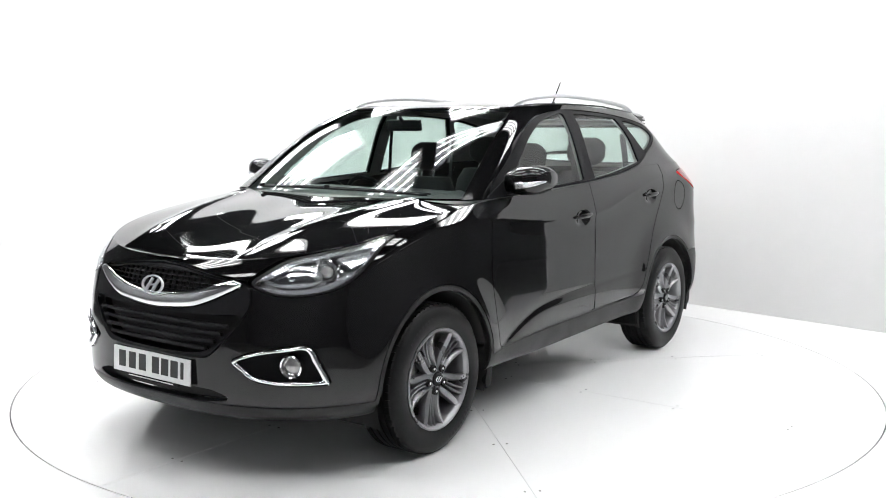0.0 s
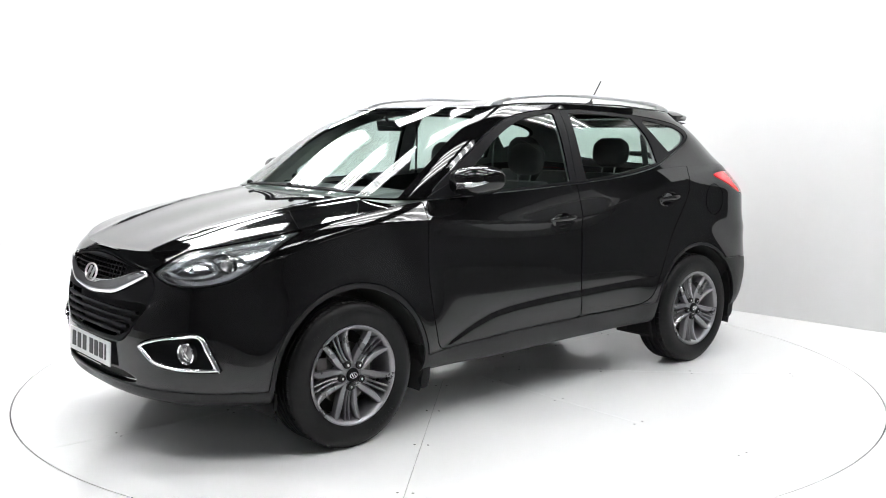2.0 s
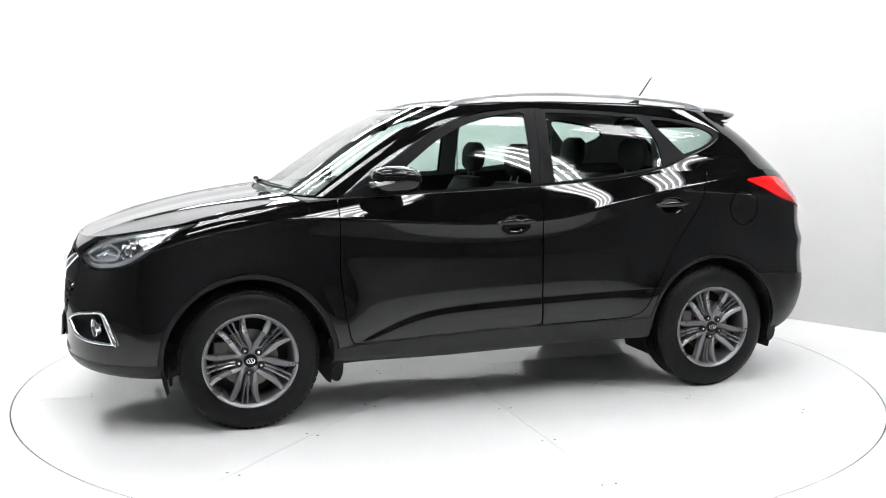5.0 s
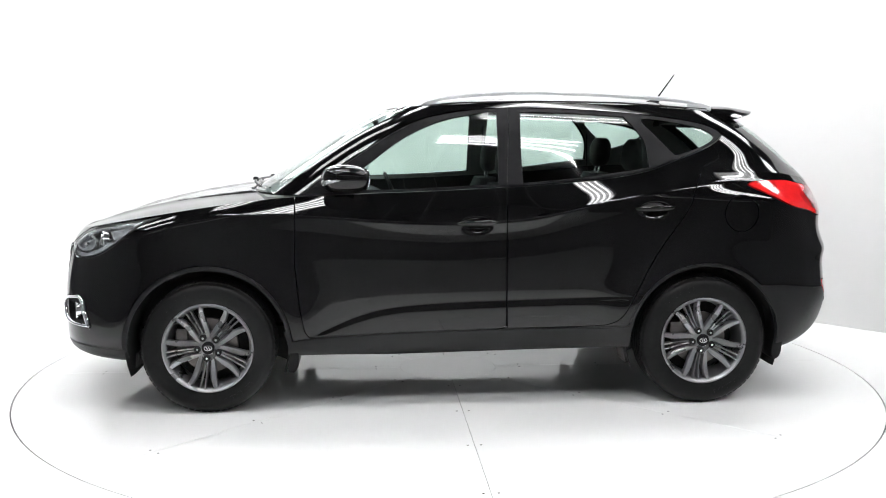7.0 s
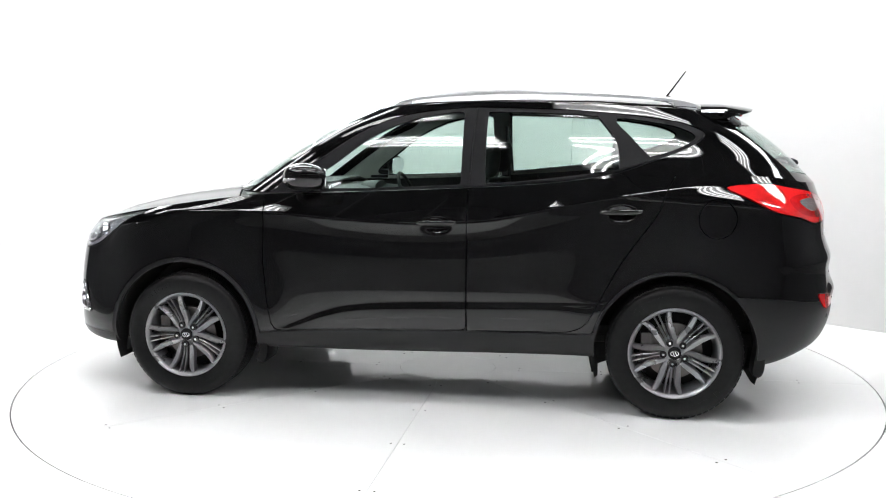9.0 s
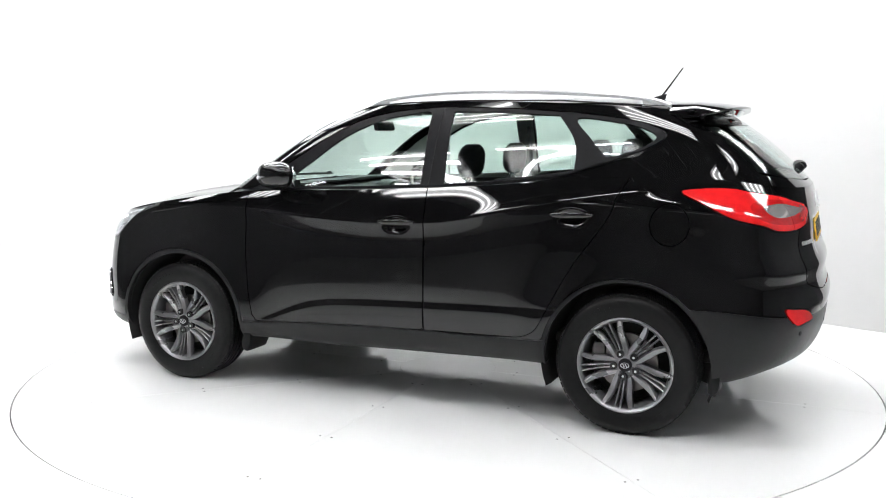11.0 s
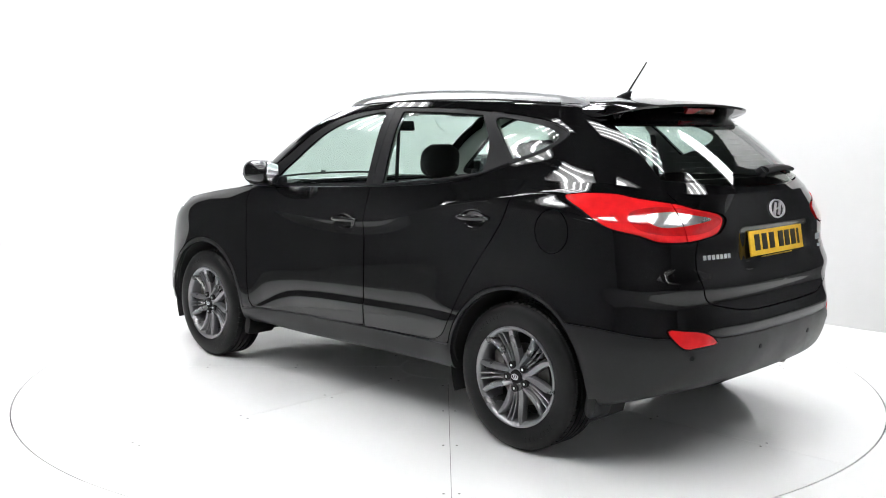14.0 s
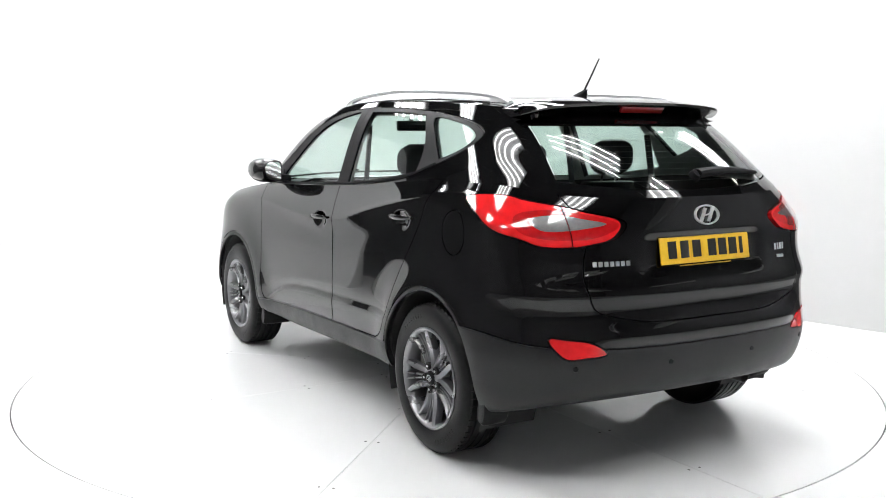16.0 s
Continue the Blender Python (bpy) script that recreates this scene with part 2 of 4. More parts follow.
def pane_material(name, tint, base_gloss=.05, rough=0.0):
    """Clear or coloured sheet glass: lets light through, mirrors by Fresnel."""
    m = bpy.data.materials.new(name)
    m.use_nodes = True
    nt = m.node_tree
    nt.nodes.clear()
    out, mix = nt.nodes.new("ShaderNodeOutputMaterial"), nt.nodes.new("ShaderNodeMixShader")
    tr, gl, fr = nt.nodes.new("ShaderNodeBsdfTransparent"), nt.nodes.new("ShaderNodeBsdfGlossy"), nt.nodes.new("ShaderNodeLayerWeight")
    tr.inputs["Color"].default_value = (*tint, 1)
    gl.inputs["Color"].default_value = (1, 1, 1, 1)
    gl.inputs["Roughness"].default_value = rough
    fr.inputs["Blend"].default_value = .5
    power, gain = nt.nodes.new("ShaderNodeMath"), nt.nodes.new("ShaderNodeMath")
    power.operation, power.inputs[1].default_value = "POWER", 5
    gain.operation = "MULTIPLY_ADD"
    gain.inputs[1].default_value, gain.inputs[2].default_value = .92, base_gloss
    nt.links.new(fr.outputs["Facing"], power.inputs[0]), nt.links.new(power.outputs[0], gain.inputs[0])
    nt.links.new(gain.outputs[0], mix.inputs[0]), nt.links.new(tr.outputs[0], mix.inputs[1])
    nt.links.new(gl.outputs[0], mix.inputs[2]), nt.links.new(mix.outputs[0], out.inputs[0])
    return m


PAINT = material("black_paint", (.003, .003, .0032), .035, rough_var=.012, spec=.5)
PLASTIC = material("black_plastic", (.009, .009, .0095), .40, grain=.15, grain_scale=90, bump=.12, bump_scale=900, rough_var=.05, spec=.28)
SATIN = material("satin_trim", (.008, .008, .009), .48, grain=.1, rough_var=.04, spec=.1)
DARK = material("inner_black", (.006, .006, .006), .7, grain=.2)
RUBBER = material("rubber", (.007, .007, .0072), .42, spec=.16, grain=.25, grain_scale=40, bump=.15, bump_scale=260, rough_var=.03)
ALLOY = material("grey_alloy", (.235, .235, .243), .30, metal=.7, grain=.06, grain_scale=120, rough_var=.05)
STEEL = material("brake_steel", (.16, .15, .145), .4, metal=1.0, grain=.2, grain_scale=30)
CHROME = material("chrome", (.78, .79, .80), .06, metal=1.0, rough_var=.02)
SILVER = material("silver_rail", (.50, .51, .52), .35, metal=.35, grain=.04, rough_var=.04)
GLASS = pane_material("window_glass", (.66, .76, .72))
SCREEN = pane_material("screen_glass", (.74, .82, .79))
LENS = pane_material("lamp_lens", (.93, .95, .96))
RED_LENS = material("red_lens", (.62, .012, .014), .08, coat=1.0, grain=.12, grain_scale=25)
RED_MID = material("mid_red_lens", (.42, .008, .010), .1, coat=1.0, grain=.2, grain_scale=40)
RED_DEEP = material("deep_red_lens", (.22, .004, .006), .1, coat=1.0)
CLEAR_LENS = material("clear_lens", (.46, .455, .455), .14, metal=.7, coat=1.0, grain=.15, grain_scale=50)
REFLECTOR = material("lamp_reflector", (.68, .69, .71), .12, metal=1.0, grain=.1)
LAMP_GREY = material("lamp_housing", (.52, .52, .525), .2, metal=.8, grain=.1)
CLOTH = material("seat_cloth", (.020, .020, .022), .85, grain=.15, grain_scale=60, bump=.1, bump_scale=300)
DASH = material("dash_plastic", (.022, .022, .024), .6, grain=.2, bump=.2, bump_scale=500)
LINING = material("head_lining", (.30, .30, .29), .9, grain=.08, grain_scale=120)
PLATE_W = material("white_plate", (.74, .75, .74), .35, grain=.03)
PLATE_Y = material("yellow_plate", (.78, .47, .03), .35, grain=.04)
INK = material("plate_ink", (.012, .012, .013), .4, grain=.1)
TRIM_BRIGHT = material("bright_trim", (.72, .73, .75), .20, metal=.75, coat=.5, grain=.04)
BADGE = material("badge_metal", (.66, .67, .68), .28, metal=.7, grain=.05)
MIRROR = material("mirror_glass", (.85, .86, .88), .02, metal=1.0)
WHITE_FLOOR = material("white_floor_paint", (.89, .89, .89), .16, grain=.006, grain_scale=6)
TABLE_PAINT = material("turntable_paint", (.89, .89, .89), .10, grain=.006, grain_scale=5)
# white walls, coloured darker than the floor to offset strong lamp light
DIMMED_WALL = material("dimmed_wall_paint", (.55, .55, .55), .8, grain=.008, grain_scale=4)
DIMMED_COVE = material("dimmed_cove_paint", (.58, .58, .58), .6, grain=.006, grain_scale=4)
# tones of the unseen hall, set by how grey the black paint mirrors
HALL_SIDE = material("unseen_side_tone", (.12, .12, .125), .7, grain=.12, grain_scale=2)
HALL_ROOF = material("hall_roof", (.06, .06, .063), .8, grain=.3, grain_scale=3)
HALL = material("unseen_south_tone", (.045, .045, .047), .8, grain=.3, grain_scale=3)
HALL_FLOOR = material("unseen_floor_tone", (.15, .15, .15), .6, grain=.3, grain_scale=5)
GAP = material("joint_shadow_rubber", (.05, .05, .05), .8, grain=.2)
TUBE = material("lit_tube", (.985, .992, 1.0), .5, emit=TUBE_POWER)
# stronger tubes for the added fill lamps only
FILL_TUBE = material("fill_lit_tube", (.985, .992, 1.0), .5, emit=FILL_POWER)
HOUSING = material("fitting_white", (.6, .6, .6), .4, grain=.05)



# ---- building helpers ----
def make_mesh(name, v, f, mat, normals=None, smooth=True):
    me = bpy.data.meshes.new(name)
    me.from_pydata([tuple(p) for p in v], [], [tuple(int(i) for i in q) for q in f])
    me.materials.append(mat)
    me.update()
    if smooth:
        me.polygons.foreach_set("use_smooth", [True] * len(me.polygons))
    if normals is not None:
        me.normals_split_custom_set_from_vertices([tuple(p) for p in normals])
    return me


def hang(name, me, parent, label=""):
    ob = new(name, me)
    ob.parent = parent
    return tagged(ob, label)


def part(name, bm, mat, parent, label="", smooth=35):
    """Link a bmesh as one mesh object under a thing or a part."""
    me = bpy.data.meshes.new(name)
    bmesh.ops.recalc_face_normals(bm, faces=bm.faces)
    for e in bm.edges:
        e.smooth = len(e.link_faces) == 2 and e.calc_face_angle(0) < radians(smooth)
    for f in bm.faces:
        f.smooth = True
    bm.to_mesh(me)
    bm.free()
    me.materials.append(mat)
    return hang(name, me, parent, label)


def sheet_part(name, sh, mat, parent, how="left", label="", rim=.012):
    """A body panel with turned-in edges. how: left (y < 0), right, or both halves in one mesh."""
    v, f, n = sh.v, sh.f, sh.n
    if not len(f):
        return None
    e = np.concatenate([f[:, [0, 1]], f[:, [1, 2]], f[:, [2, 0]]])
    key = np.sort(e, 1)
    _, idx, cnt = np.unique(key, axis=0, return_index=True, return_counts=True)
    b = e[idx[cnt == 1]]
    if how == "both":
        b = b[~((v[b[:, 0], 1] < 1e-5) & (v[b[:, 1], 1] < 1e-5))]
    V, F, N = [v], [f], [n]
    if rim and len(b):
        k, m = len(v), len(b)
        p, q = v[b[:, 0]], v[b[:, 1]]
        na, nb = n[b[:, 0]], n[b[:, 1]]
        out = np.cross(q - p, na)
        out /= np.maximum(1e-9, np.linalg.norm(out, axis=1))[:, None]
        V += [p, q, q - nb * rim, p - na * rim]
        N += [out, out, out, out]
        i = np.arange(m) + k
        F += [np.stack([i + m, i, i + 3 * m], -1), np.stack([i + m, i + 3 * m, i + 2 * m], -1)]
    v, f, n = np.concatenate(V), np.concatenate(F), np.concatenate(N)
    flip = np.array([1, -1, 1])
    if how == "both":
        f = np.concatenate([f, f[:, ::-1] + len(v)])
        v, n = np.concatenate([v, v * flip]), np.concatenate([n, n * flip])
    elif how == "left":
        v, n, f = v * flip, n * flip, f[:, ::-1]
    return hang(name, make_mesh(name, v, f, mat, n), parent, label)


def block(size, at=(0, 0, 0), bevel=.0, seg=2, turn=None):
    bm = bmesh.new()
    bmesh.ops.create_cube(bm, size=1)
    bmesh.ops.scale(bm, vec=size, verts=bm.verts)
    if bevel:
        bmesh.ops.bevel(bm, geom=bm.edges[:], offset=bevel, segments=seg, profile=.6, affect="EDGES")
    if turn:
        bmesh.ops.transform(bm, matrix=turn, verts=bm.verts)
    bmesh.ops.translate(bm, vec=at, verts=bm.verts)
    return bm


def join(*bms):
    out = bms[0]
    for b in bms[1:]:
        me = bpy.data.meshes.new("tmp")
        b.to_mesh(me)
        out.from_mesh(me)
        b.free()
        bpy.data.meshes.remove(me)
    return out


def lathe(profile, n=64, closed=False):
    """Turn a profile of (radius, y) about the y axis."""
    bm = bmesh.new()
    rings = [[bm.verts.new((r * math.cos(a), y, r * math.sin(a))) for a in (2 * math.pi * i / n for i in range(n))] for r, y in profile]
    pairs = list(zip(rings, rings[1:])) + ([(rings[-1], rings[0])] if closed else [])
    for a, b in pairs:
        for i in range(n):
            bm.faces.new((a[i], a[(i + 1) % n], b[(i + 1) % n], b[i]))
    return bm


def loft(sections, cap=True, ring=True):
    """Skin over rows of points, all with the same count."""
    bm = bmesh.new()
    rows = [[bm.verts.new(p) for p in s] for s in sections]
    n = len(rows[0])
    for a, b in zip(rows, rows[1:]):
        for i in range(n if ring else n - 1):
            bm.faces.new((a[i], a[(i + 1) % n], b[(i + 1) % n], b[i]))
    if cap and ring:
        bm.faces.new(rows[0][::-1]), bm.faces.new(rows[-1])
    return bm


def tube(path, radius, n=10, flat=1.0, cap=True):
    """A round bar along a path; radius: one, or one for each point."""
    p = [Vector(q) for q in path]
    rows = []
    for i, q in enumerate(p):
        d = (p[min(i + 1, len(p) - 1)] - p[max(i - 1, 0)]).normalized()
        s = d.cross(Vector((0, 0, 1)))
        s = s.normalized() if s.length > 1e-4 else Vector((1, 0, 0))
        u = s.cross(d)
        r = radius[i] if isinstance(radius, (list, tuple)) else radius
        rows.append([q + s * r * math.cos(a) + u * r * flat * math.sin(a) for a in (2 * math.pi * k / n for k in range(n))])
    return loft(rows, cap)


def slab(outline, depth, to3d, k=5, smooth=True):
    """A plate: a closed 2D outline, made solid; to3d(a, b, d) places a point d deep."""
    o = rounded(outline, k) if smooth else np.asarray(outline, float)
    bm = bmesh.new()
    top = [bm.verts.new(to3d(a, b, 0)) for a, b in o]
    low = [bm.verts.new(to3d(a, b, depth)) for a, b in o]
    bm.faces.new(top), bm.faces.new(low[::-1])
    n = len(o)
    for i in range(n):
        bm.faces.new((top[i], low[i], low[(i + 1) % n], top[(i + 1) % n]))
    bmesh.ops.triangulate(bm, faces=[f for f in bm.faces if len(f.verts) > 4])
    return bm


def ribbon(points, width, depth):
    """A raised strip along 3D points on a surface: rows of (place, across, normal)."""
    rows = []
    for (p, a, n), w in zip(points, width):
        p, a, n = Vector(p), Vector(a), Vector(n)
        rows.append([p - a * w, p - a * w * .8 + n * depth, p + a * w * .8 + n * depth, p + a * w, p - n * .004])
    return loft(rows)



# ---- studio ----
def studio():
    # unseen hall floor, its grey set for the doors' reflections, then the white painted floor on it
    bm = block((14.4, 17.4, .2), (0, -1.1, -.158))
    tagged(part("hall_floor", bm, HALL_FLOOR, None), "unseen grey hall floor, toned for the car's reflections", "floor", kind="structure")
    R_OUT = 2.508
    n = 160
    outer = [(-4.8, -4.8), (4.8, -4.8), (4.8, .2), (1.3, 4.6), (-4.8, 4.6)]
    bm = bmesh.new()
    ring, rim = [], []
    for i in range(n):
        a = 2 * math.pi * i / n
        d = Vector((math.cos(a), math.sin(a)))
        best = 9
        for p, q in zip(outer, outer[1:] + outer[:1]):
            p, q = Vector(p), Vector(q)
            e = q - p
            den = d.x * e.y - d.y * e.x
            if abs(den) > 1e-6:
                t = (p.x * e.y - p.y * e.x) / den
                u = (p.x * d.y - p.y * d.x) / den
                if t > 0 and -1e-6 <= u <= 1 + 1e-6:
                    best = min(best, t)
        ring.append((bm.verts.new((d.x * R_OUT, d.y * R_OUT, 0)), bm.verts.new((d.x * R_OUT, d.y * R_OUT, -.05))))
        rim.append((bm.verts.new((d.x * best, d.y * best, 0)), bm.verts.new((d.x * best, d.y * best, -.057))))
    for i in range(n):
        j = (i + 1) % n
        bm.faces.new((ring[i][0], rim[i][0], rim[j][0], ring[j][0]))
        bm.faces.new((rim[i][0], rim[i][1], rim[j][1], rim[j][0]))
        bm.faces.new((ring[i][1], ring[i][0], ring[j][0], ring[j][1]))
    tagged(part("floor", bm, WHITE_FLOOR, None), "glossy white painted studio floor round the turntable", "floor", kind="structure")
    bm = lathe([(.01, -.05), (2.6, -.05)], 96)
    bmesh.ops.rotate(bm, matrix=Matrix.Rotation(radians(90), 3, "X"), verts=bm.verts)
    for v in bm.verts:
        v.co.z = -.05
    tagged(part("turntable_pit", bm, GAP, None), "grey shadowed pit under the turntable", "floor", kind="structure")
    # straight wall: meets the floor in a clean line
    a, b = Vector((1.0, 3.25, 0)), Vector((3.60, .65, 0))
    d = (b - a).normalized()
    nrm = Vector((d.y, -d.x, 0))
    if nrm.dot(-a) > 0:
        nrm = -nrm
    bm = loft([[p, p + nrm * .12, p + nrm * .12 + Vector((0, 0, 3.05)), p + Vector((0, 0, 3.05))] for p in (a, b)])
    tagged(part("wall_east", bm, DIMMED_WALL, None), "plain white studio wall, dimmed in its colour, with a sharp floor edge", "wall", kind="structure")
    # seamless curved wall: sweeps up from the floor
    path = rounded([(1.15, 3.09), (.80, 3.43), (.42, 3.76), (-.10, 4.02), (-.8, 4.14), (-1.7, 3.98), (-2.7, 3.5), (-3.5, 2.95), (-4.0, 2.3), (-4.25, 1.5)], 6, closed=False)
    rows = []
    for i, p in enumerate(path):
        t = path[min(i + 1, len(path) - 1)] - path[max(i - 1, 0)]
        t /= np.hypot(*t)
        o = np.array([t[1], -t[0]])
        o = o if o @ p > 0 else -o
        prof = [(-.5, .003)] + [(-.5 * (1 - math.sin(k)), .5 * (1 - math.cos(k)) + .003) for k in np.linspace(.08, math.pi / 2, 14)] + [(0, 3.05), (.1, 3.05), (.1, -.02), (-.5, -.02)]
        rows.append([(p[0] + o[0] * r, p[1] + o[1] * r, z) for r, z in prof])
    tagged(part("wall_north", loft(rows), DIMMED_COVE, None, smooth=50), "seamless white curved studio cove wall, dimmed in its colour", "wall", kind="structure")
    # unseen dark hall shell behind the camera and overhead, walls toned for the paint's reflections
    for nm, size, at in (("wall_south", (14.4, .2, 6), (0, -9.6, 2.8)), ("wall_west", (.2, 17, 6), (-7.1, -1.2, 2.8)), ("wall_hall_east", (.2, 17, 6), (7.1, -1.2, 2.8)), ("wall_hall_north", (14.4, .2, 6), (0, 7.4, 2.8))):
        tagged(part(nm, block(size, at), HALL if nm == "wall_south" else HALL_SIDE, None), "unseen dark hall wall, added for the car's reflections" if nm == "wall_south" else "unseen grey hall wall, added for the car's reflections", "wall", kind="structure")
    tagged(part("ceiling", block((14.4, 17.4, .2), (0, -1.1, 5.9)), HALL_ROOF, None), "dark hall roof above the lamps", "ceiling", kind="structure")


def lamp_fitting(length=1.5, lean=0.0, up=2.32, lit=TUBE):
    """A batten of four bare tubes in a shallow white tray, along x."""
    base = new("tube_lamp")
    part("tray", join(block((length, .62, .02), (0, 0, .05), .004), block((length, .015, .05), (0, .31, .03)), block((length, .015, .05), (0, -.31, .03))), HOUSING, base)
    for y in (-.225, -.075, .075, .225):
        bm = lathe([(.001, -length / 2 + .03), (.019, -length / 2 + .03), (.019, length / 2 - .03), (.001, length / 2 - .03)], 10)
        bmesh.ops.rotate(bm, matrix=Matrix.Rotation(radians(90), 3, "Z"), verts=bm.verts)
        bmesh.ops.translate(bm, vec=(0, y, 0), verts=bm.verts)
        part("tube", bm, lit, base)
    for x in (-length * .35, length * .35):
        part("hanger", tube([(x, 0, .05), (x, -math.sin(radians(lean)) * up, .05 + math.cos(radians(lean)) * up)], .006, 6), HOUSING, base)
    return tagged(base, "hanging white batten lamp with four lit tubes", "lamp", "tube lamps over the turntable")


def lamps():
    level = [pose(x, -3.2, 3.55) for x in (-3.3, -1.1, 1.1, 3.3)] + [pose(x, -1.4, 3.55) for x in (-3.3, -1.2, 1.2, 3.3)] + [pose(x, .4, 3.55) for x in (-3.4, -1.7, 0, 1.7, 3.4)]
    level += [pose(-2.3, 1.6, 3.55), pose(.3, 1.7, 3.55)]
    # more hang over and behind the curved wall
    level += [pose(x, 2.9, 3.65) for x in (-2.6, -.6)] + [pose(x, 5.2, 3.65) for x in (-3.8, -1.7, .4, 2.5)]
    # an unseen bank, added as fill over the open side, leans towards the car
    fill_banks = [pose(x, -5.9, 2.8, -42) for x in (-3.6, -1.2, 1.2, 3.6)]
    fill_banks += [pose(5.6, y, 2.8, -42, 0, 90) for y in (-3.4, -1.0)] + [pose(-5.6, y, 2.8, -42, 0, -90) for y in (-3.4, -1.0)]
    # a second fill bank, added to brighten floor and wall, hangs further back, above and behind the open side
    far = [pose(x, -7.6, 3.3, -55) for x in (-4.4, -2.2, 0, 2.2, 4.4)]
    for rows, lean, up in ((level, 0, 2.25), (fill_banks, 42, 3.0), (far, 55, 3.4)):
        first = lamp_fitting(1.5, lean, up, FILL_TUBE if lean else TUBE)
        first.matrix_basis = rows[0]
        for m in rows[1:]:
            copy_thing(first, m)


def turntable():
    base = new("turntable")
    wedges, gap = 8, .0011
    for k in range(wedges):
        a0, a1 = 2 * math.pi * k / wedges, 2 * math.pi * (k + 1) / wedges
        pts = []
        for r, rev in ((.30, False), (2.4995, True)):
            m = 4 if r < 1 else 30
            e = gap / r
            arc = [(r * math.cos(a), r * math.sin(a)) for a in np.linspace(a0 + e, a1 - e, m)]
            pts += arc[::-1] if rev else arc
        bm = slab(pts[::-1], .03, lambda a, b, d: (a, b, -d), smooth=False)
        part("deck_panel", bm, TABLE_PAINT, base)
        for r in (.45, .95, 1.5, 2.1):
            for s in (-1, 1):
                am = a0 + s * .02 / r * 1.6
                sc = lathe([(.0005, .0012), (.004, .0012), (.006, 0)], 10)
                bmesh.ops.rotate(sc, matrix=Matrix.Rotation(radians(90), 3, "X"), verts=sc.verts)
                bmesh.ops.translate(sc, vec=(r * math.cos(am), r * math.sin(am), 0), verts=sc.verts)
                part("screw", sc, GAP, base)
    disc = [(.297 * math.cos(a), .297 * math.sin(a)) for a in np.linspace(0, 2 * math.pi, 48, endpoint=False)]
    part("centre_plate", slab(disc, .03, lambda a, b, d: (a, b, -d), smooth=False), TABLE_PAINT, base)
    return tagged(base, "round white turntable of joined deck panels set in the floor", "turntable")


studio()
lamps()
TURNTABLE = turntable()



# ---- the car ----
CAR = tagged(new("car"), "shiny black compact sport utility car standing on a white turntable", "car")
SEAM = .0028


def side_pair(name, sh, mat, label="", rim=.012):
    out = []
    for how in ("left", "right"):
        out.append(sheet_part(name, sh, mat, CAR, how, label, rim))
    return out


def both(poly):
    """A half outline on y >= 0, mirrored to a closed one."""
    return list(poly) + [(-a, b) for a, b in reversed(poly)]


def rest_of(sh, fn):
    """Carve by a function of x, y, z; gives piece, rest (joint removed)."""
    x, y, z = sh.v.T
    piece, tail = sh.cut(fn(x, y, z) + SEAM)
    x, y, z = tail.v.T
    _, rest = tail.cut(fn(x, y, z) - SEAM)
    return piece, rest


HEADLIGHT = [(-2.085, .866), (-2.078, .820), (-2.028, .800), (-1.95, .808), (-1.874, .830), (-1.80, .874), (-1.735, .925), (-1.65, .985), (-1.545, 1.032), (-1.70, 1.007), (-1.878, .973), (-1.985, .940)]
TAILLIGHT = [(1.548, 1.19), (1.65, 1.208), (1.774, 1.208), (1.85, 1.193), (1.97, 1.170), (2.02, 1.150), (2.07, 1.126), (2.09, 1.095), (2.095, 1.045), (2.08, 1.025), (2.046, 1.012), (1.98, 1.015), (1.914, 1.042), (1.79, 1.073), (1.66, 1.135)]
FOG = [(.451, .536), (.544, .577), (.65, .598), (.733, .602), (.768, .53), (.793, .452), (.778, .440), (.65, .439), (.544, .457), (.498, .488)]
GRILLE_UP = both([(0, .903), (.11, .898), (.193, .89), (.345, .868), (.47, .848), (.40, .80), (.268, .746), (.17, .731), (.049, .721), (0, .720)])
GRILLE_LOW = both([(0, .712), (.2, .711), (.36, .713), (.46, .718), (.478, .70), (.44, .655), (.355, .584), (.26, .552), (.12, .546), (0, .545)])
MASK = both([(0, .913), (.19, .899), (.42, .862), (.49, .838), (.515, .78), (.497, .72), (.42, .62), (.34, .545), (.25, .532), (0, .528)])
SLOT = both([(0, .404), (.28, .402), (.36, .396), (.43, .372), (.36, .356), (.2, .352), (0, .352)])
REFLECT = [(.76, .65), (.70, .648), (.60, .631), (.544, .585), (.62, .573), (.706, .572)]
TAILGATE = [(-.6, .70), (-.4, .70), (-.2, .70), (0, .70), (.2, .70), (.35, .704), (.5, .732), (.585, .765), (.62, .86), (.615, .95), (.60, 1.05), (.62, 1.15), (.65, 1.25), (.65, 1.4), (-.6, 1.4)]
FRONT_DOOR = [(-.87, 1.4), (-.862, .98), (-.867, .77), (-.845, .56), (-.82, .43), (-.80, .40), (-.76, .393), (.2, .425), (.243, .432), (.243, .9), (.25, 1.4)]
REAR_DOOR = [(.256, 1.4), (.249, .9), (.249, .436), (.30, .428), (.70, .435), (.80, .447), (.87, .49), (.93, .60), (1.05, .82), (1.20, 1.03), (1.25, 1.15), (1.265, 1.4)]
FLAP = [(1.51 + .092 * math.cos(a), 1.035 + .098 * math.sin(a)) for a in np.linspace(0, 2 * math.pi, 28, endpoint=False)]


def wheel_hole(x, y, z):
    f = np.hypot((x - AXLE_F) / 1.01, z - HUB_Z) - .410
    r = np.hypot(x - AXLE_R, z - HUB_Z) - .408
    return np.minimum(f, r)


side, bonnet, house, roof = skin()
PANELS = {}


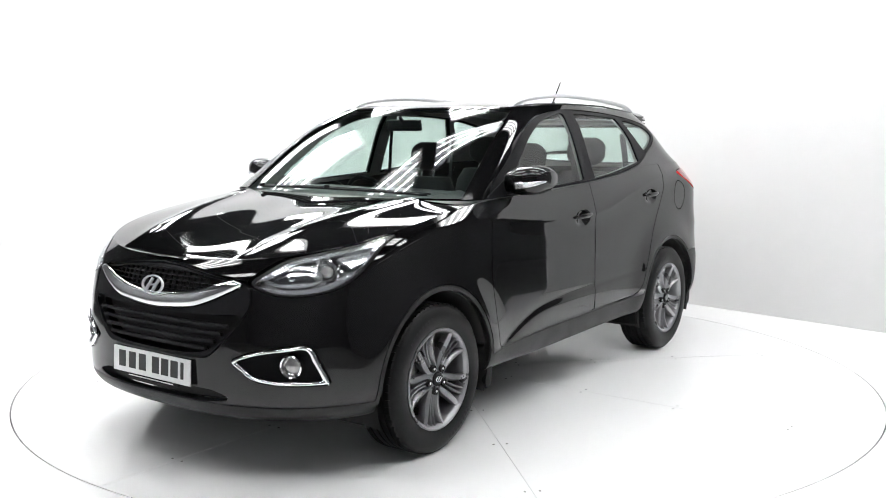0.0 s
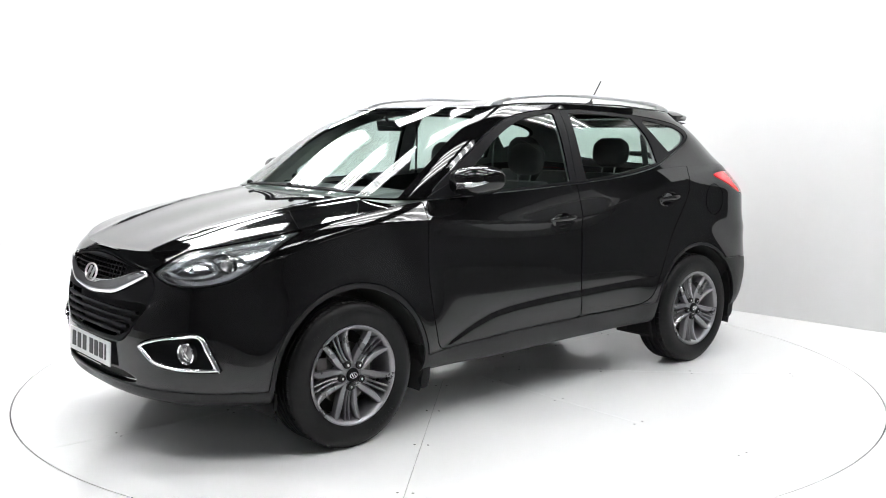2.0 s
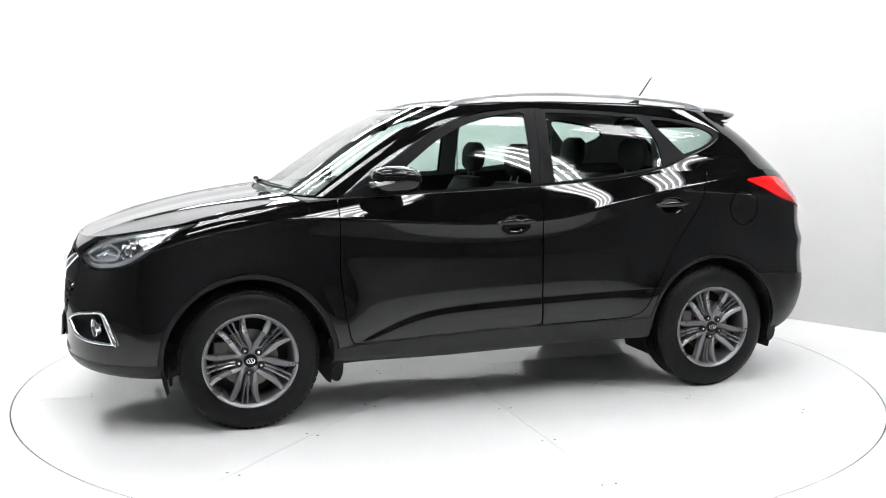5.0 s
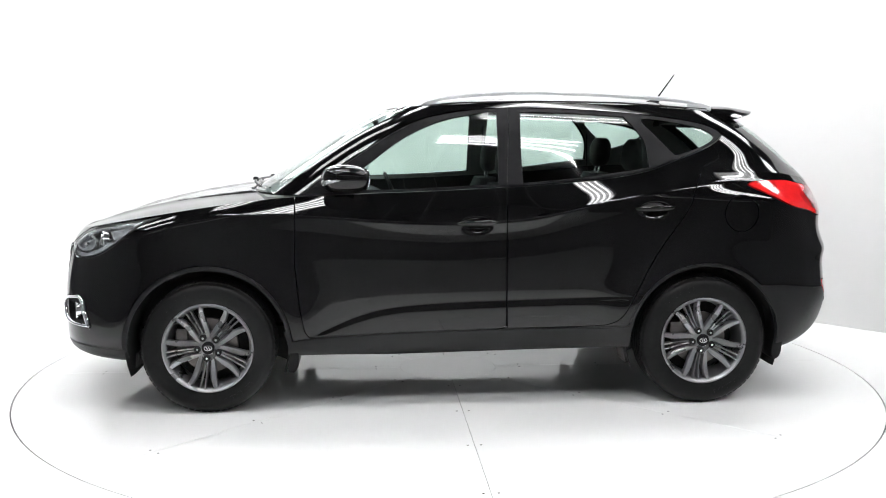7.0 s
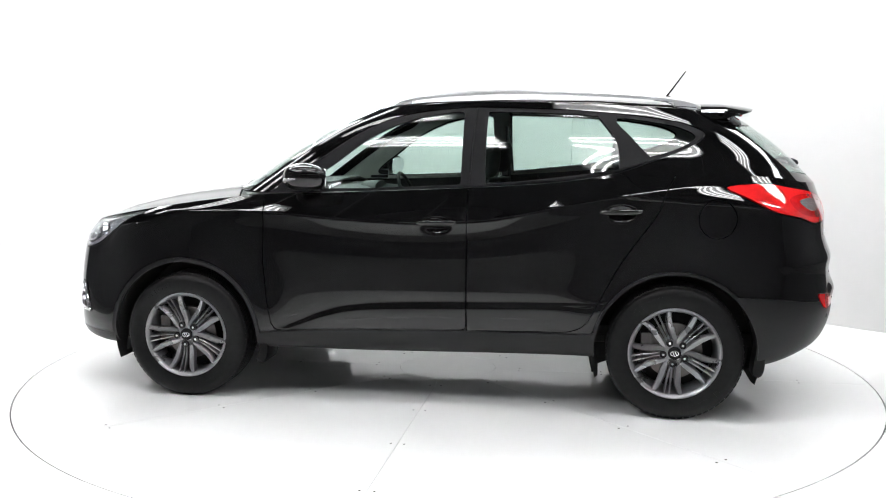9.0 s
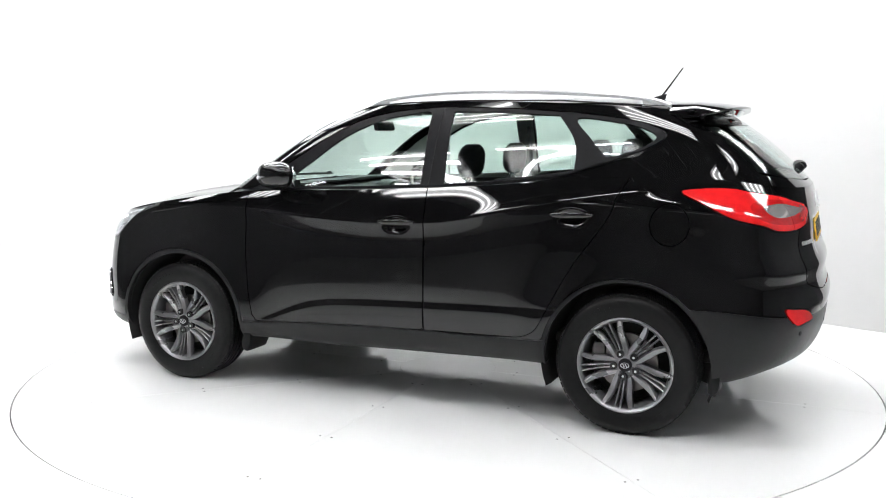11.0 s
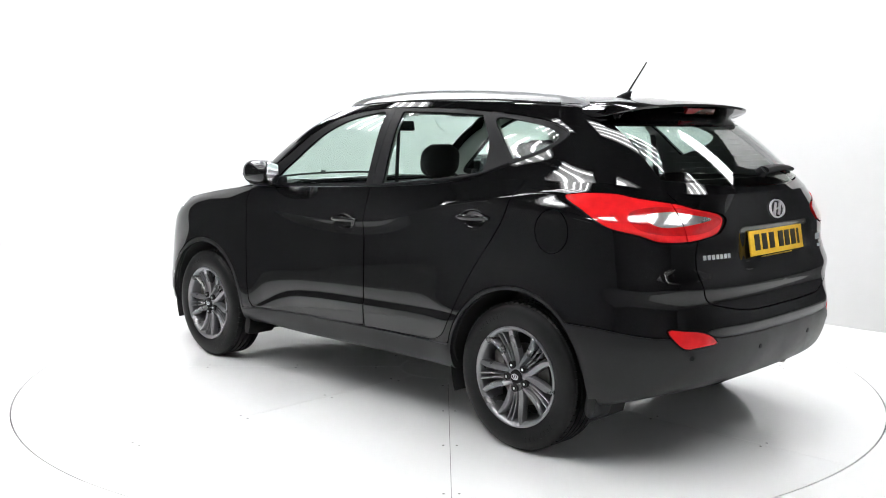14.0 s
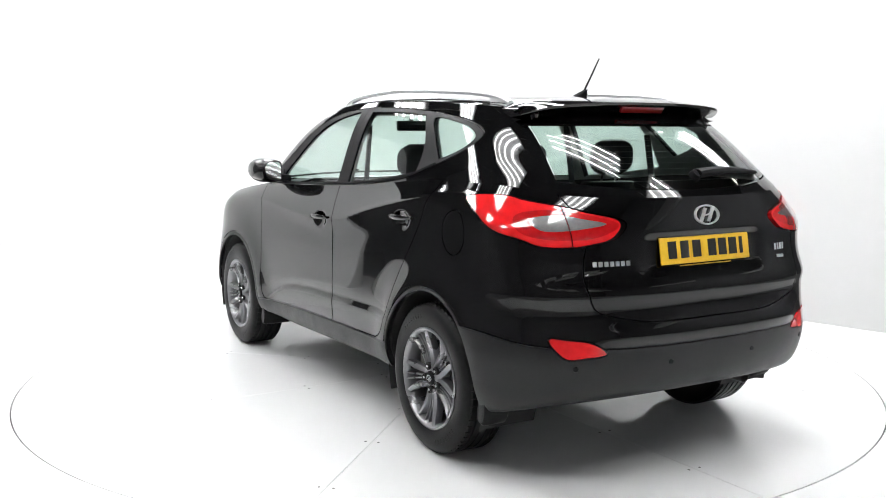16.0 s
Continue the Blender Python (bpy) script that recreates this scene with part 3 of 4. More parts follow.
def panels():
    s = side
    x, y, z = s.v.T
    liner = s.offset(-.035)
    _, liner = liner.cut(wheel_hole(*liner.v.T))
    _, liner = liner.cut(np.where(liner.v[:, 0] < -1.4, np.minimum(inside(rounded(HEADLIGHT), liner.v[:, 0], liner.v[:, 2]), np.minimum(inside(rounded(FOG), liner.v[:, 1], liner.v[:, 2]), np.minimum(inside(MASK, liner.v[:, 1], liner.v[:, 2]), inside(SLOT, liner.v[:, 1], liner.v[:, 2])))), 9))
    sheet_part("inner_shell", liner, DARK, CAR, "both", "matt black inner shell", 0)
    _, s = s.cut(wheel_hole(*s.v.T))
    head, s = rest_of(s, lambda x, y, z: np.where(x < -1.4, inside(rounded(HEADLIGHT), x, z), 9))
    PANELS["head"] = head
    fog, s = rest_of(s, lambda x, y, z: np.where(x < -1.7, inside(rounded(FOG, 5), y, z), 9))
    PANELS["fog"] = fog
    mask, s = rest_of(s, lambda x, y, z: np.where(x < -1.9, inside(rounded(MASK, 4), y, z), 9))
    up, mask = rest_of(mask, lambda x, y, z: inside(rounded(GRILLE_UP, 4), y, z))
    low, mask = rest_of(mask, lambda x, y, z: inside(rounded(GRILLE_LOW, 4), y, z))
    PANELS["up"], PANELS["low"] = up, low
    sheet_part("grille_surround", mask, SATIN, CAR, "both", "satin black plastic surround")
    slot, s = rest_of(s, lambda x, y, z: np.where(x < -1.9, inside(rounded(SLOT, 4), y, z), 9))
    sheet_part("lower_intake", slot.offset(-.03), DARK, CAR, "both", "dark lower air intake", .0)
    tail, s = rest_of(s, lambda x, y, z: np.where(x > 1.4, inside(rounded(TAILLIGHT), x, z), 9))
    PANELS["tail"] = tail
    refl, s = rest_of(s, lambda x, y, z: np.where(x > 1.8, inside(rounded(REFLECT), y, z), 9))
    PANELS["refl"] = refl
    gate, s = rest_of(s, lambda x, y, z: np.where(x > 1.7, inside(rounded(TAILGATE, 4), y, z), 9))
    sheet_part("tailgate", gate, PAINT, CAR, "both")
    # plastic cladding: lips of the arches, sills, bottoms of the bumpers
    def clad(x, y, z):
        arch = np.minimum(np.hypot(x - AXLE_F, z - HUB_Z) - .436, np.hypot(x - AXLE_R, z - HUB_Z) - .426)
        top = soft_knots([(-2.3, .345), (-1.8, .345), (-1.0, .36), (-.82, .388), (.25, .424), (.75, .428), (.95, .44), (1.5, .645), (1.7, .648), (2.0, .620), (2.3, .592)], x, .03)
        return np.minimum(arch, z - top)
    low_trim, s = rest_of(s, clad)
    a, b = low_trim.cut(low_trim.v[:, 0] + 1.32)
    c, e = b.cut(b.v[:, 0] - 1.32)
    sheet_part("front_bumper_cladding", a, PLASTIC, CAR, "both", "matt black plastic cladding")
    side_pair("sill_cladding", c, PLASTIC, "matt black plastic cladding")
    sheet_part("rear_bumper_cladding", e, PLASTIC, CAR, "both", "matt black plastic cladding")
    door, s = rest_of(s, lambda x, y, z: inside(FRONT_DOOR, x, z))
    side_pair("front_door", door, PAINT)
    door, s = rest_of(s, lambda x, y, z: inside(rounded(REAR_DOOR, 3), x, z))
    side_pair("rear_door", door, PAINT)
    flap, s = rest_of(s, lambda x, y, z: inside(FLAP, x, z))
    sheet_part("fuel_flap", flap, PAINT, CAR, "left"), sheet_part("quarter_cover", flap, PAINT, CAR, "right")
    x, y, z = s.v.T
    bump, s = s.cut(x - np.interp(z, [.3, .5, .86, 1.2], [-1.70, -1.715, -1.80, -1.92]))
    sheet_part("front_bumper", bump, PAINT, CAR, "both", rim=0)
    x, y, z = s.v.T
    bump, s = s.cut(np.maximum(np.interp(z, [.3, .66, 1.0, 1.2], [1.68, 1.74, 1.97, 2.3]) - x, z - 1.02))
    sheet_part("rear_bumper", bump, PAINT, CAR, "both", rim=0)
    f, q = s.cut(s.v[:, 0])
    side_pair("front_wing", f, PAINT), side_pair("rear_wing", q, PAINT)
    # bonnet, and the dark cowl behind it
    lid, cowl = rest_of(bonnet, lambda x, y, z: x - (-1.165 + .11 * (y / .7) ** 2))
    sheet_part("bonnet", lid, PAINT, CAR, "both")
    sheet_part("cowl_panel", cowl.offset(-.012), PLASTIC, CAR, "both", "black plastic cowl under the wipers")
    sheet_part("roof_panel", roof, PAINT, CAR, "both")


DLO = [(-.80, 1.152), (-.545, 1.335), (-.335, 1.468), (-.12, 1.552), (.2, 1.592), (.6, 1.588), (.95, 1.566), (1.22, 1.535), (1.38, 1.500), (1.45, 1.45), (1.36, 1.385), (1.2, 1.325), (.97, 1.25), (.6, 1.20), (.1, 1.17), (-.4, 1.15)]
WIN_F = [(-.61, 1.195), (-.46, 1.312), (-.29, 1.435), (-.10, 1.522), (.08, 1.560), (.196, 1.570), (.206, 1.5), (.204, 1.22), (.20, 1.195), (.12, 1.188), (-.29, 1.168), (-.55, 1.166)]
WIN_R = [(.335, 1.568), (.345, 1.572), (.61, 1.567), (.88, 1.551), (.915, 1.54), (1.005, 1.42), (1.02, 1.295), (.985, 1.272), (.61, 1.222), (.36, 1.2), (.335, 1.205), (.33, 1.4)]
WIN_Q = [(1.005, 1.535), (1.22, 1.513), (1.34, 1.485), (1.405, 1.44), (1.32, 1.385), (1.19, 1.345), (1.165, 1.352), (1.08, 1.44)]


def glasshouse():
    h = house
    screen = lambda x, y, z: np.maximum(np.maximum(y - np.interp(z, [1.15, 1.33, 1.505, 1.6], [.775, .727, .668, .60]), x - (-.80 + 1.32 * (z - 1.15))), np.maximum(z - 1.590, 1.150 - z))
    ws, h = rest_of(h, screen)
    sheet_part("windscreen", ws, SCREEN, CAR, "both", "clear curved windscreen", .006)
    back = lambda x, y, z: np.where(x > 1.2, np.maximum(np.maximum(y - (.615 - .235 * (z - 1.26)), z - 1.50), 1.226 + .11 * y ** 2 - z), 9)
    rg, h = rest_of(h, back)
    sheet_part("rear_window", rg, GLASS, CAR, "both", "tinted rear window with heating lines", .006)
    frame_piece, h = rest_of(h, lambda x, y, z: np.where(y > .3, inside(rounded(DLO, 5), x, z), 9))
    sheet_part("cab_frame", h, PAINT, CAR, "both")
    f = frame_piece
    for name, poly in (("front_window", WIN_F), ("rear_door_window", WIN_R), ("quarter_window", WIN_Q)):
        g, f = f.cut(inside(rounded(poly, 4), f.v[:, 0], f.v[:, 2]))
        side_pair(name, g.offset(-.006), GLASS, "green tinted side window", .004)
    _, f = f.cut(np.minimum(np.abs(f.v[:, 0] - .25 - .06 * (f.v[:, 2] - 1.2)), 9) - .003)
    side_pair("window_frame", f, SATIN, "satin black window frame")
    # lining on the inside of pillars and roof
    inner = house.offset(-.03)
    _, inner = inner.cut(screen(*inner.v.T) - .01)
    _, inner = inner.cut(back(*inner.v.T) - .01)
    for poly in (WIN_F, WIN_R, WIN_Q):
        _, inner = inner.cut(np.where(inner.v[:, 1] > .3, inside(rounded(poly, 4), inner.v[:, 0], inner.v[:, 2]) - .006, 9))
    sheet_part("pillar_lining", inner, LINING, CAR, "both", "pale grey pillar lining", 0)
    sheet_part("head_lining", roof.offset(-.03), LINING, CAR, "both", "pale grey head lining", 0)


def wheel():
    """A wheel about the y axis, its face at +y."""
    base = bpy.data.objects.new("wheel", None)
    scene.collection.objects.link(base)
    base.parent = CAR
    tyre = [(.226, .098), (.238, .106), (.262, .113), (.30, .1145), (.325, .106), (.338, .094), (.343, .080)]
    for gy in (.055, .018, -.018, -.055):
        tyre += [(.347, gy + .009), (.347, gy + .005), (.339, gy + .004), (.339, gy - .004), (.347, gy - .005)]
    tyre += [(.343, -.080), (.335, -.098), (.30, -.113), (.25, -.108), (.226, -.098)]
    part("tyre", lathe(tyre, 96), RUBBER, base, "black rubber tyre with grooved tread", smooth=30)
    # blocks of the tread on both shoulders
    bm = bmesh.new()
    for i in range(64):
        for s in (-1, 1):
            a0, a1 = 2 * math.pi * (i + .5 * (s > 0)) / 64, 2 * math.pi * (i + .5 * (s > 0) + .80) / 64
            ring = [(.340, .092), (.3475, .086), (.3475, .064), (.340, .062)]
            rows = [[bm.verts.new((q * math.cos(a), s * y, q * math.sin(a))) for q, y in ring] for a in (a0, a1)]
            for k in range(4):
                bm.faces.new((rows[0][k], rows[0][(k + 1) % 4], rows[1][(k + 1) % 4], rows[1][k]))
            bm.faces.new(rows[0][::-1]), bm.faces.new(rows[1])
    tagged(part("tread", bm, RUBBER, base, smooth=10), kind="stuff")
    # raised bars where the sidewall carries writing
    for c, cnt in ((1.1, 8), (4.2, 8)):
        for i in range(cnt):
            a = c + (i - cnt / 2) * .085
            bm = bmesh.new()
            m = Matrix.Rotation(-a, 4, "Y") @ Matrix.Translation((.290, .1142, 0))
            bmesh.ops.create_cube(bm, size=1, matrix=m @ Matrix.Diagonal((.022, .0015, .014, 1)))
            part("sidewall_relief", bm, RUBBER, base)
    rim = [(.235, .103), (.236, .109), (.229, .112), (.219, .105), (.213, .09), (.205, .04), (.20, -.05), (.215, -.095), (.229, -.10), (.226, -.05), (.222, .06)]
    part("rim", lathe(rim, 96, closed=True), ALLOY, base, "dark grey alloy rim")
    # black disc stands in for the shade between and behind the spokes
    part("spoke_shade_disc", lathe([(.001, -.02), (.06, -.02), (.20, -.035), (.204, -.04)], 48), DARK, base, "black disc added as the shade behind the spokes")
    part("hub", lathe([(.001, .092), (.034, .092), (.037, .088), (.062, .082), (.075, .070), (.080, .03), (.080, 0)], 48), ALLOY, base)
    part("hub_cap", lathe([(.001, .1030), (.026, .1020), (.033, .098), (.034, .088)], 32), SATIN, base, "black hub cap with a silver oval")
    ringed = lathe([(.0175, .1030), (.0175, .1042), (.0215, .1040), (.0215, .1020)], 28)
    bmesh.ops.scale(ringed, vec=(1, 1, .66), verts=ringed.verts)
    part("hub_badge", ringed, CHROME, base, "silver oval ring")
    for dx in (-.006, .006):
        part("badge_bar", slab([(dx - .007, -.009), (dx - .002, -.009), (dx + .007, .009), (dx + .002, .009)], -.0015, lambda a, b, d: (a, .1026 - d, b), smooth=False), CHROME, base)

    def spoke(r0, a0, r1, a1, r2, a2, w0, w2, y0, y2, bulge=0.0, crest=0.0):
        rows = []
        for s in np.linspace(0, 1, 12):
            q = 1 - s
            r = q * q * r0 + 2 * q * s * r1 + s * s * r2
            a = radians(q * q * a0 + 2 * q * s * a1 + s * s * a2)
            w = w0 + (w2 - w0) * s + bulge * math.sin(math.pi * s)
            y = y0 + (y2 - y0) * s - .012 * math.sin(math.pi * s)
            c, t = Vector((math.cos(a), 0, math.sin(a))), Vector((-math.sin(a), 0, math.cos(a)))
            p = c * r
            rows.append([p + t * -w + Vector((0, y - .014, 0)), p + t * -w * .8 + Vector((0, y - .004 * (bulge > 0), 0)), p + t * w * crest + Vector((0, y + .003, 0)), p + t * w * .8 + Vector((0, y - .004 * (bulge > 0), 0)), p + t * w + Vector((0, y - .014, 0)), p + t * w * .8 + Vector((0, y - .04, 0)), p - t * w * .8 + Vector((0, y - .04, 0))])
        return loft(rows)
    for k in range(5):
        c = 99 + 72 * k
        for s in (-1, 1):
            part("spoke", spoke(.052, c + s * 7, .125, c + s * 25, .222, c + s * 17.5, .010, .0125, .088, .104, .0065, s * .45), ALLOY, base)
            part("thin_spoke", spoke(.07, c + 36 + s * 5.0, .13, c + 36 + s * 3.6, .222, c + 36 + s * 3.6, .0048, .0048, .082, .100), ALLOY, base)
        a = radians(c + 36)
        bm = lathe([(.001, .099), (.006, .099), (.008, .094), (.008, .078)], 12)
        bmesh.ops.translate(bm, vec=(.057 * math.cos(a), 0, .057 * math.sin(a)), verts=bm.verts)
        part("wheel_nut", bm, CHROME, base, "chrome wheel nut")
        bm = lathe([(.006, .090), (.0165, .0975), (.018, .096), (.018, .07)], 16)
        bmesh.ops.translate(bm, vec=(.057 * math.cos(a), 0, .057 * math.sin(a)), verts=bm.verts)
        part("nut_well", bm, DARK, base)
    part("brake_disc", lathe([(.07, .03), (.145, .03), (.145, .008), (.07, .008)], 48, closed=True), STEEL, base, "worn steel brake disc")
    part("brake_caliper", block((.06, .07, .13), (.14, .02, .03), .012), STEEL, base)
    return base


def wheels():
    first = wheel()
    spots = [(AXLE_F, -.79, 180), (AXLE_R, -.79, 180), (AXLE_F, .79, 0), (AXLE_R, .79, 0)]
    for i, (x, y, turn) in enumerate(spots):
        m = pose(x, y, HUB_Z + .002, 0, (0, 0, 12, 70)[i], turn)
        if i == 0:
            first.matrix_basis = m
        else:
            copy_thing(first, m)
    # round liners over the wheels
    for x in (AXLE_F, AXLE_R):
        for s in (-1, 1):
            rows = [[(x + r * math.cos(a), s * y, HUB_Z + r * math.sin(a)) for a in np.linspace(-.35, math.pi + .35, 28)] for r, y in ((.425, .88), (.41, .84), (.41, .58), (.30, .575), (.02, .57))]
            part("wheel_arch_liner", loft(rows, ring=False), DARK, CAR)


panels()
glasshouse()
wheels()



# ---- lamps, grilles and fittings on the car ----
def on_side(sh, x, z):
    """The place and normal on a sheet (y >= 0) at a given x and z."""
    i = int(np.argmin(np.hypot(sh.v[:, 0] - x, sh.v[:, 2] - z) + np.where(sh.v[:, 1] < .25, .5, 0)))
    v, n = sh.v[i], sh.n[i]
    y = v[1] - (n[0] * (x - v[0]) + n[2] * (z - v[2])) / (n[1] if abs(n[1]) > .2 else .2)
    return np.array([x, y, z]), n


def on_end(sh, y, z, front):
    """The place and normal on the nose or tail at a given y and z."""
    s = -1 if front else 1
    far = np.where(sh.v[:, 0] * s < 1.3, 5, 0)
    i = int(np.argmin(np.hypot(sh.v[:, 1] - abs(y), sh.v[:, 2] - z) + far))
    v, n = sh.v[i], sh.n[i]
    x = v[0] - (n[1] * (abs(y) - v[1]) + n[2] * (z - v[2])) / (n[0] if abs(n[0]) > .2 else .2 * s)
    m = -1 if y < 0 else 1
    return np.array([x, y, z]), np.array([n[0], n[1] * m, n[2]])


def mirror_y(bm, s):
    if s < 0:
        bmesh.ops.scale(bm, vec=(1, -1, 1), verts=bm.verts)
        bmesh.ops.reverse_faces(bm, faces=bm.faces)
    return bm


def turned(bm, axis, at):
    """Turn a shape made about y so that its y runs along axis, and put it at a place."""
    q = Vector((0, 1, 0)).rotation_difference(Vector(axis))
    bmesh.ops.rotate(bm, matrix=q.to_matrix(), verts=bm.verts)
    bmesh.ops.translate(bm, vec=at, verts=bm.verts)
    return bm


def surface_strip(sh, poly, depth, k=5, view="side"):
    """The piece of a sheet inside an outline, raised by depth."""
    a = sh.v[:, 0] if view == "side" else sh.v[:, 1]
    piece, _ = sh.cut(inside(rounded(poly, k), a, sh.v[:, 2]))
    return piece.offset(depth)


def headlights():
    head = PANELS["head"]
    sdf = inside(rounded(HEADLIGHT), head.v[:, 0], head.v[:, 2])
    for s, how in ((-1, "left"), (1, "right")):
        edge_band = head.split()
        edge_band, _ = edge_band.cut(-.009 - inside(rounded(HEADLIGHT), edge_band.v[:, 0], edge_band.v[:, 2]))
        deep = head.moved(-.012 - .045 * np.clip(-sdf / .03, 0, 1))
        house_ob = sheet_part("headlight", deep, LAMP_GREY, CAR, how, "clear lens headlight with a projector and chrome trim", 0)
        sheet_part("lens", head, LENS, house_ob, how, "clear plastic lens", .004)
        sheet_part("lens_border", edge_band.offset(-.004), DARK, house_ob, how, "black border of the lens", .006)
        # bright trims inside the lens
        wing = [(-1.832, .955), (-1.72, .995), (-1.575, 1.024), (-1.66, .983), (-1.75, .938), (-1.808, .912), (-1.818, .935)]
        fine = head.split()
        fs = inside(rounded(HEADLIGHT), fine.v[:, 0], fine.v[:, 2])
        brow, _ = fine.cut(np.maximum(np.maximum(-.020 - fs, fs + .009), np.interp(fine.v[:, 0], [-2.08, -1.55], [.862, 1.012]) - fine.v[:, 2]))
        sheet_part("chrome_brow", brow.offset(-.006), TRIM_BRIGHT, house_ob, how, "bright chrome edge")
        cup = [(-2.058, .878), (-2.045, .850), (-2.0, .844), (-1.935, .862), (-1.925, .905), (-1.985, .922)]
        loop, _ = fine.cut(np.abs(inside(rounded(cup), fine.v[:, 0], fine.v[:, 2])) - .006)
        sheet_part("chrome_loop", loop.offset(-.012), TRIM_BRIGHT, house_ob, how, "bright chrome outline")
        sheet_part("chrome_wing", surface_strip(head, wing, -.02), TRIM_BRIGHT, house_ob, how, "bright chrome trim")
        strip = [(-2.055, .835), (-2.045, .818), (-2.01, .812), (-1.95, .818), (-1.88, .842), (-1.805, .888), (-1.815, .898), (-1.89, .858), (-1.96, .832), (-2.03, .828)]
        sheet_part("day_light_strip", surface_strip(fine, strip, -.008), TRIM_BRIGHT, house_ob, how, "row of small clear day lights")
        inner = [(-2.06, .874), (-2.045, .85), (-2.0, .846), (-1.945, .862), (-1.955, .905), (-1.99, .925)]
        sheet_part("side_reflector", surface_strip(head, inner, -.030), REFLECTOR, house_ob, how, "chrome side reflector")
        p, n = on_side(head, -1.893, .912)
        ax = Vector((-.93, .36, .05))
        c = Vector(p) - Vector(n) * .045
        part("projector_ring", mirror_y(turned(lathe([(.036, -.02), (.056, -.015), (.060, .010), (.055, .014), (.050, .008), (.038, .0)], 40), ax, c), s), CHROME, house_ob, "chrome projector ring")
        part("projector_lens", mirror_y(turned(lathe([(.001, .026), (.014, .024), (.026, .017), (.035, .004), (.037, -.004)], 32), ax, c), s), CLEAR_LENS, house_ob, "glass projector lens")
        p, n = on_side(head, -2.0, .885)
        c = Vector(p) - Vector(n) * .04
        part("bulb_cap", mirror_y(turned(lathe([(.001, .016), (.011, .014), (.014, .004), (.014, -.01)], 20), ax, c), s), CHROME, house_ob)


def fog_lamps():
    fog = PANELS["fog"]
    for s, how in ((-1, "left"), (1, "right")):
        sdf = inside(rounded(FOG, 5), fog.v[:, 1], fog.v[:, 2])
        pod = sheet_part("fog_lamp_pocket", fog.moved(-.006 - .05 * np.clip(-sdf / .05, 0, 1)), SATIN, CAR, how, "black fog lamp pocket with chrome frame", 0)
        band = fog.split().split()
        band, _ = band.cut(-.020 - inside(rounded(FOG, 5), band.v[:, 1], band.v[:, 2]))
        q = np.clip((-inside(rounded(FOG, 5), band.v[:, 1], band.v[:, 2]) - .0028) / .0172, 0, 1)
        band = band.moved(.003 + .011 * np.sqrt(np.clip(1 - (2 * q - 1) ** 2, 0, 1))).refresh()
        sheet_part("chrome_frame", band, CHROME, pod, how, "chrome frame", .014)
        p, n = on_end(fog, .680, .517, True)
        ax = Vector((-.95, .30, 0))
        c = Vector(p) - Vector(n) * .022
        part("lamp_ring", mirror_y(turned(lathe([(.040, -.02), (.050, -.01), (.050, .012), (.046, .016), (.041, .012), (.038, -.01)], 36), ax, c), s), CHROME, pod)
        part("lamp_glass", mirror_y(turned(lathe([(.001, .012), (.02, .010), (.034, .004), (.041, -.004)], 28), ax, c), s), CLEAR_LENS, pod)


def tail_lamps():
    tail, refl = PANELS["tail"], PANELS["refl"]
    clear = [(1.915, 1.122), (1.978, 1.136), (2.03, 1.122), (2.072, 1.100), (2.028, 1.077), (1.966, 1.078)]
    ring = [(1.86, 1.132), (1.93, 1.155), (2.02, 1.142), (2.084, 1.10), (2.07, 1.045), (1.98, 1.045), (1.90, 1.075)]
    for s, how in ((-1, "left"), (1, "right")):
        t = tail
        t = t.split()
        c, t = t.cut(inside(rounded(clear), t.v[:, 0], t.v[:, 2]))
        d, t = t.cut(inside(rounded(ring), t.v[:, 0], t.v[:, 2]))
        back = sheet_part("tail_lamp", tail.offset(-.02), RED_DEEP, CAR, how, "red wrap-round tail lamp with a clear centre", .02)
        gate = .655
        a, b = rest_of(t, lambda x, y, z: gate - y)
        sheet_part("lens", a.offset(.004), RED_LENS, back, how, "red lens", .02)
        sheet_part("tailgate_lens", b.offset(.004), RED_LENS, back, how, "red lens", .02)
        a, b = rest_of(d, lambda x, y, z: gate - y)
        sheet_part("inner_lens", a.offset(.003), RED_MID, back, how, "red lens", .02)
        sheet_part("inner_lens", b.offset(.003), RED_MID, back, how, "red lens", .02)
        a, b = rest_of(c, lambda x, y, z: gate - y)
        sheet_part("clear_lens", a.offset(.002), CLEAR_LENS, back, how, "clear silvery lens", .02)
        sheet_part("clear_lens", b.offset(.002), CLEAR_LENS, back, how, "clear silvery lens", .02)
        sheet_part("rear_reflector", refl.offset(.002), RED_LENS, CAR, how, "red bumper reflector")


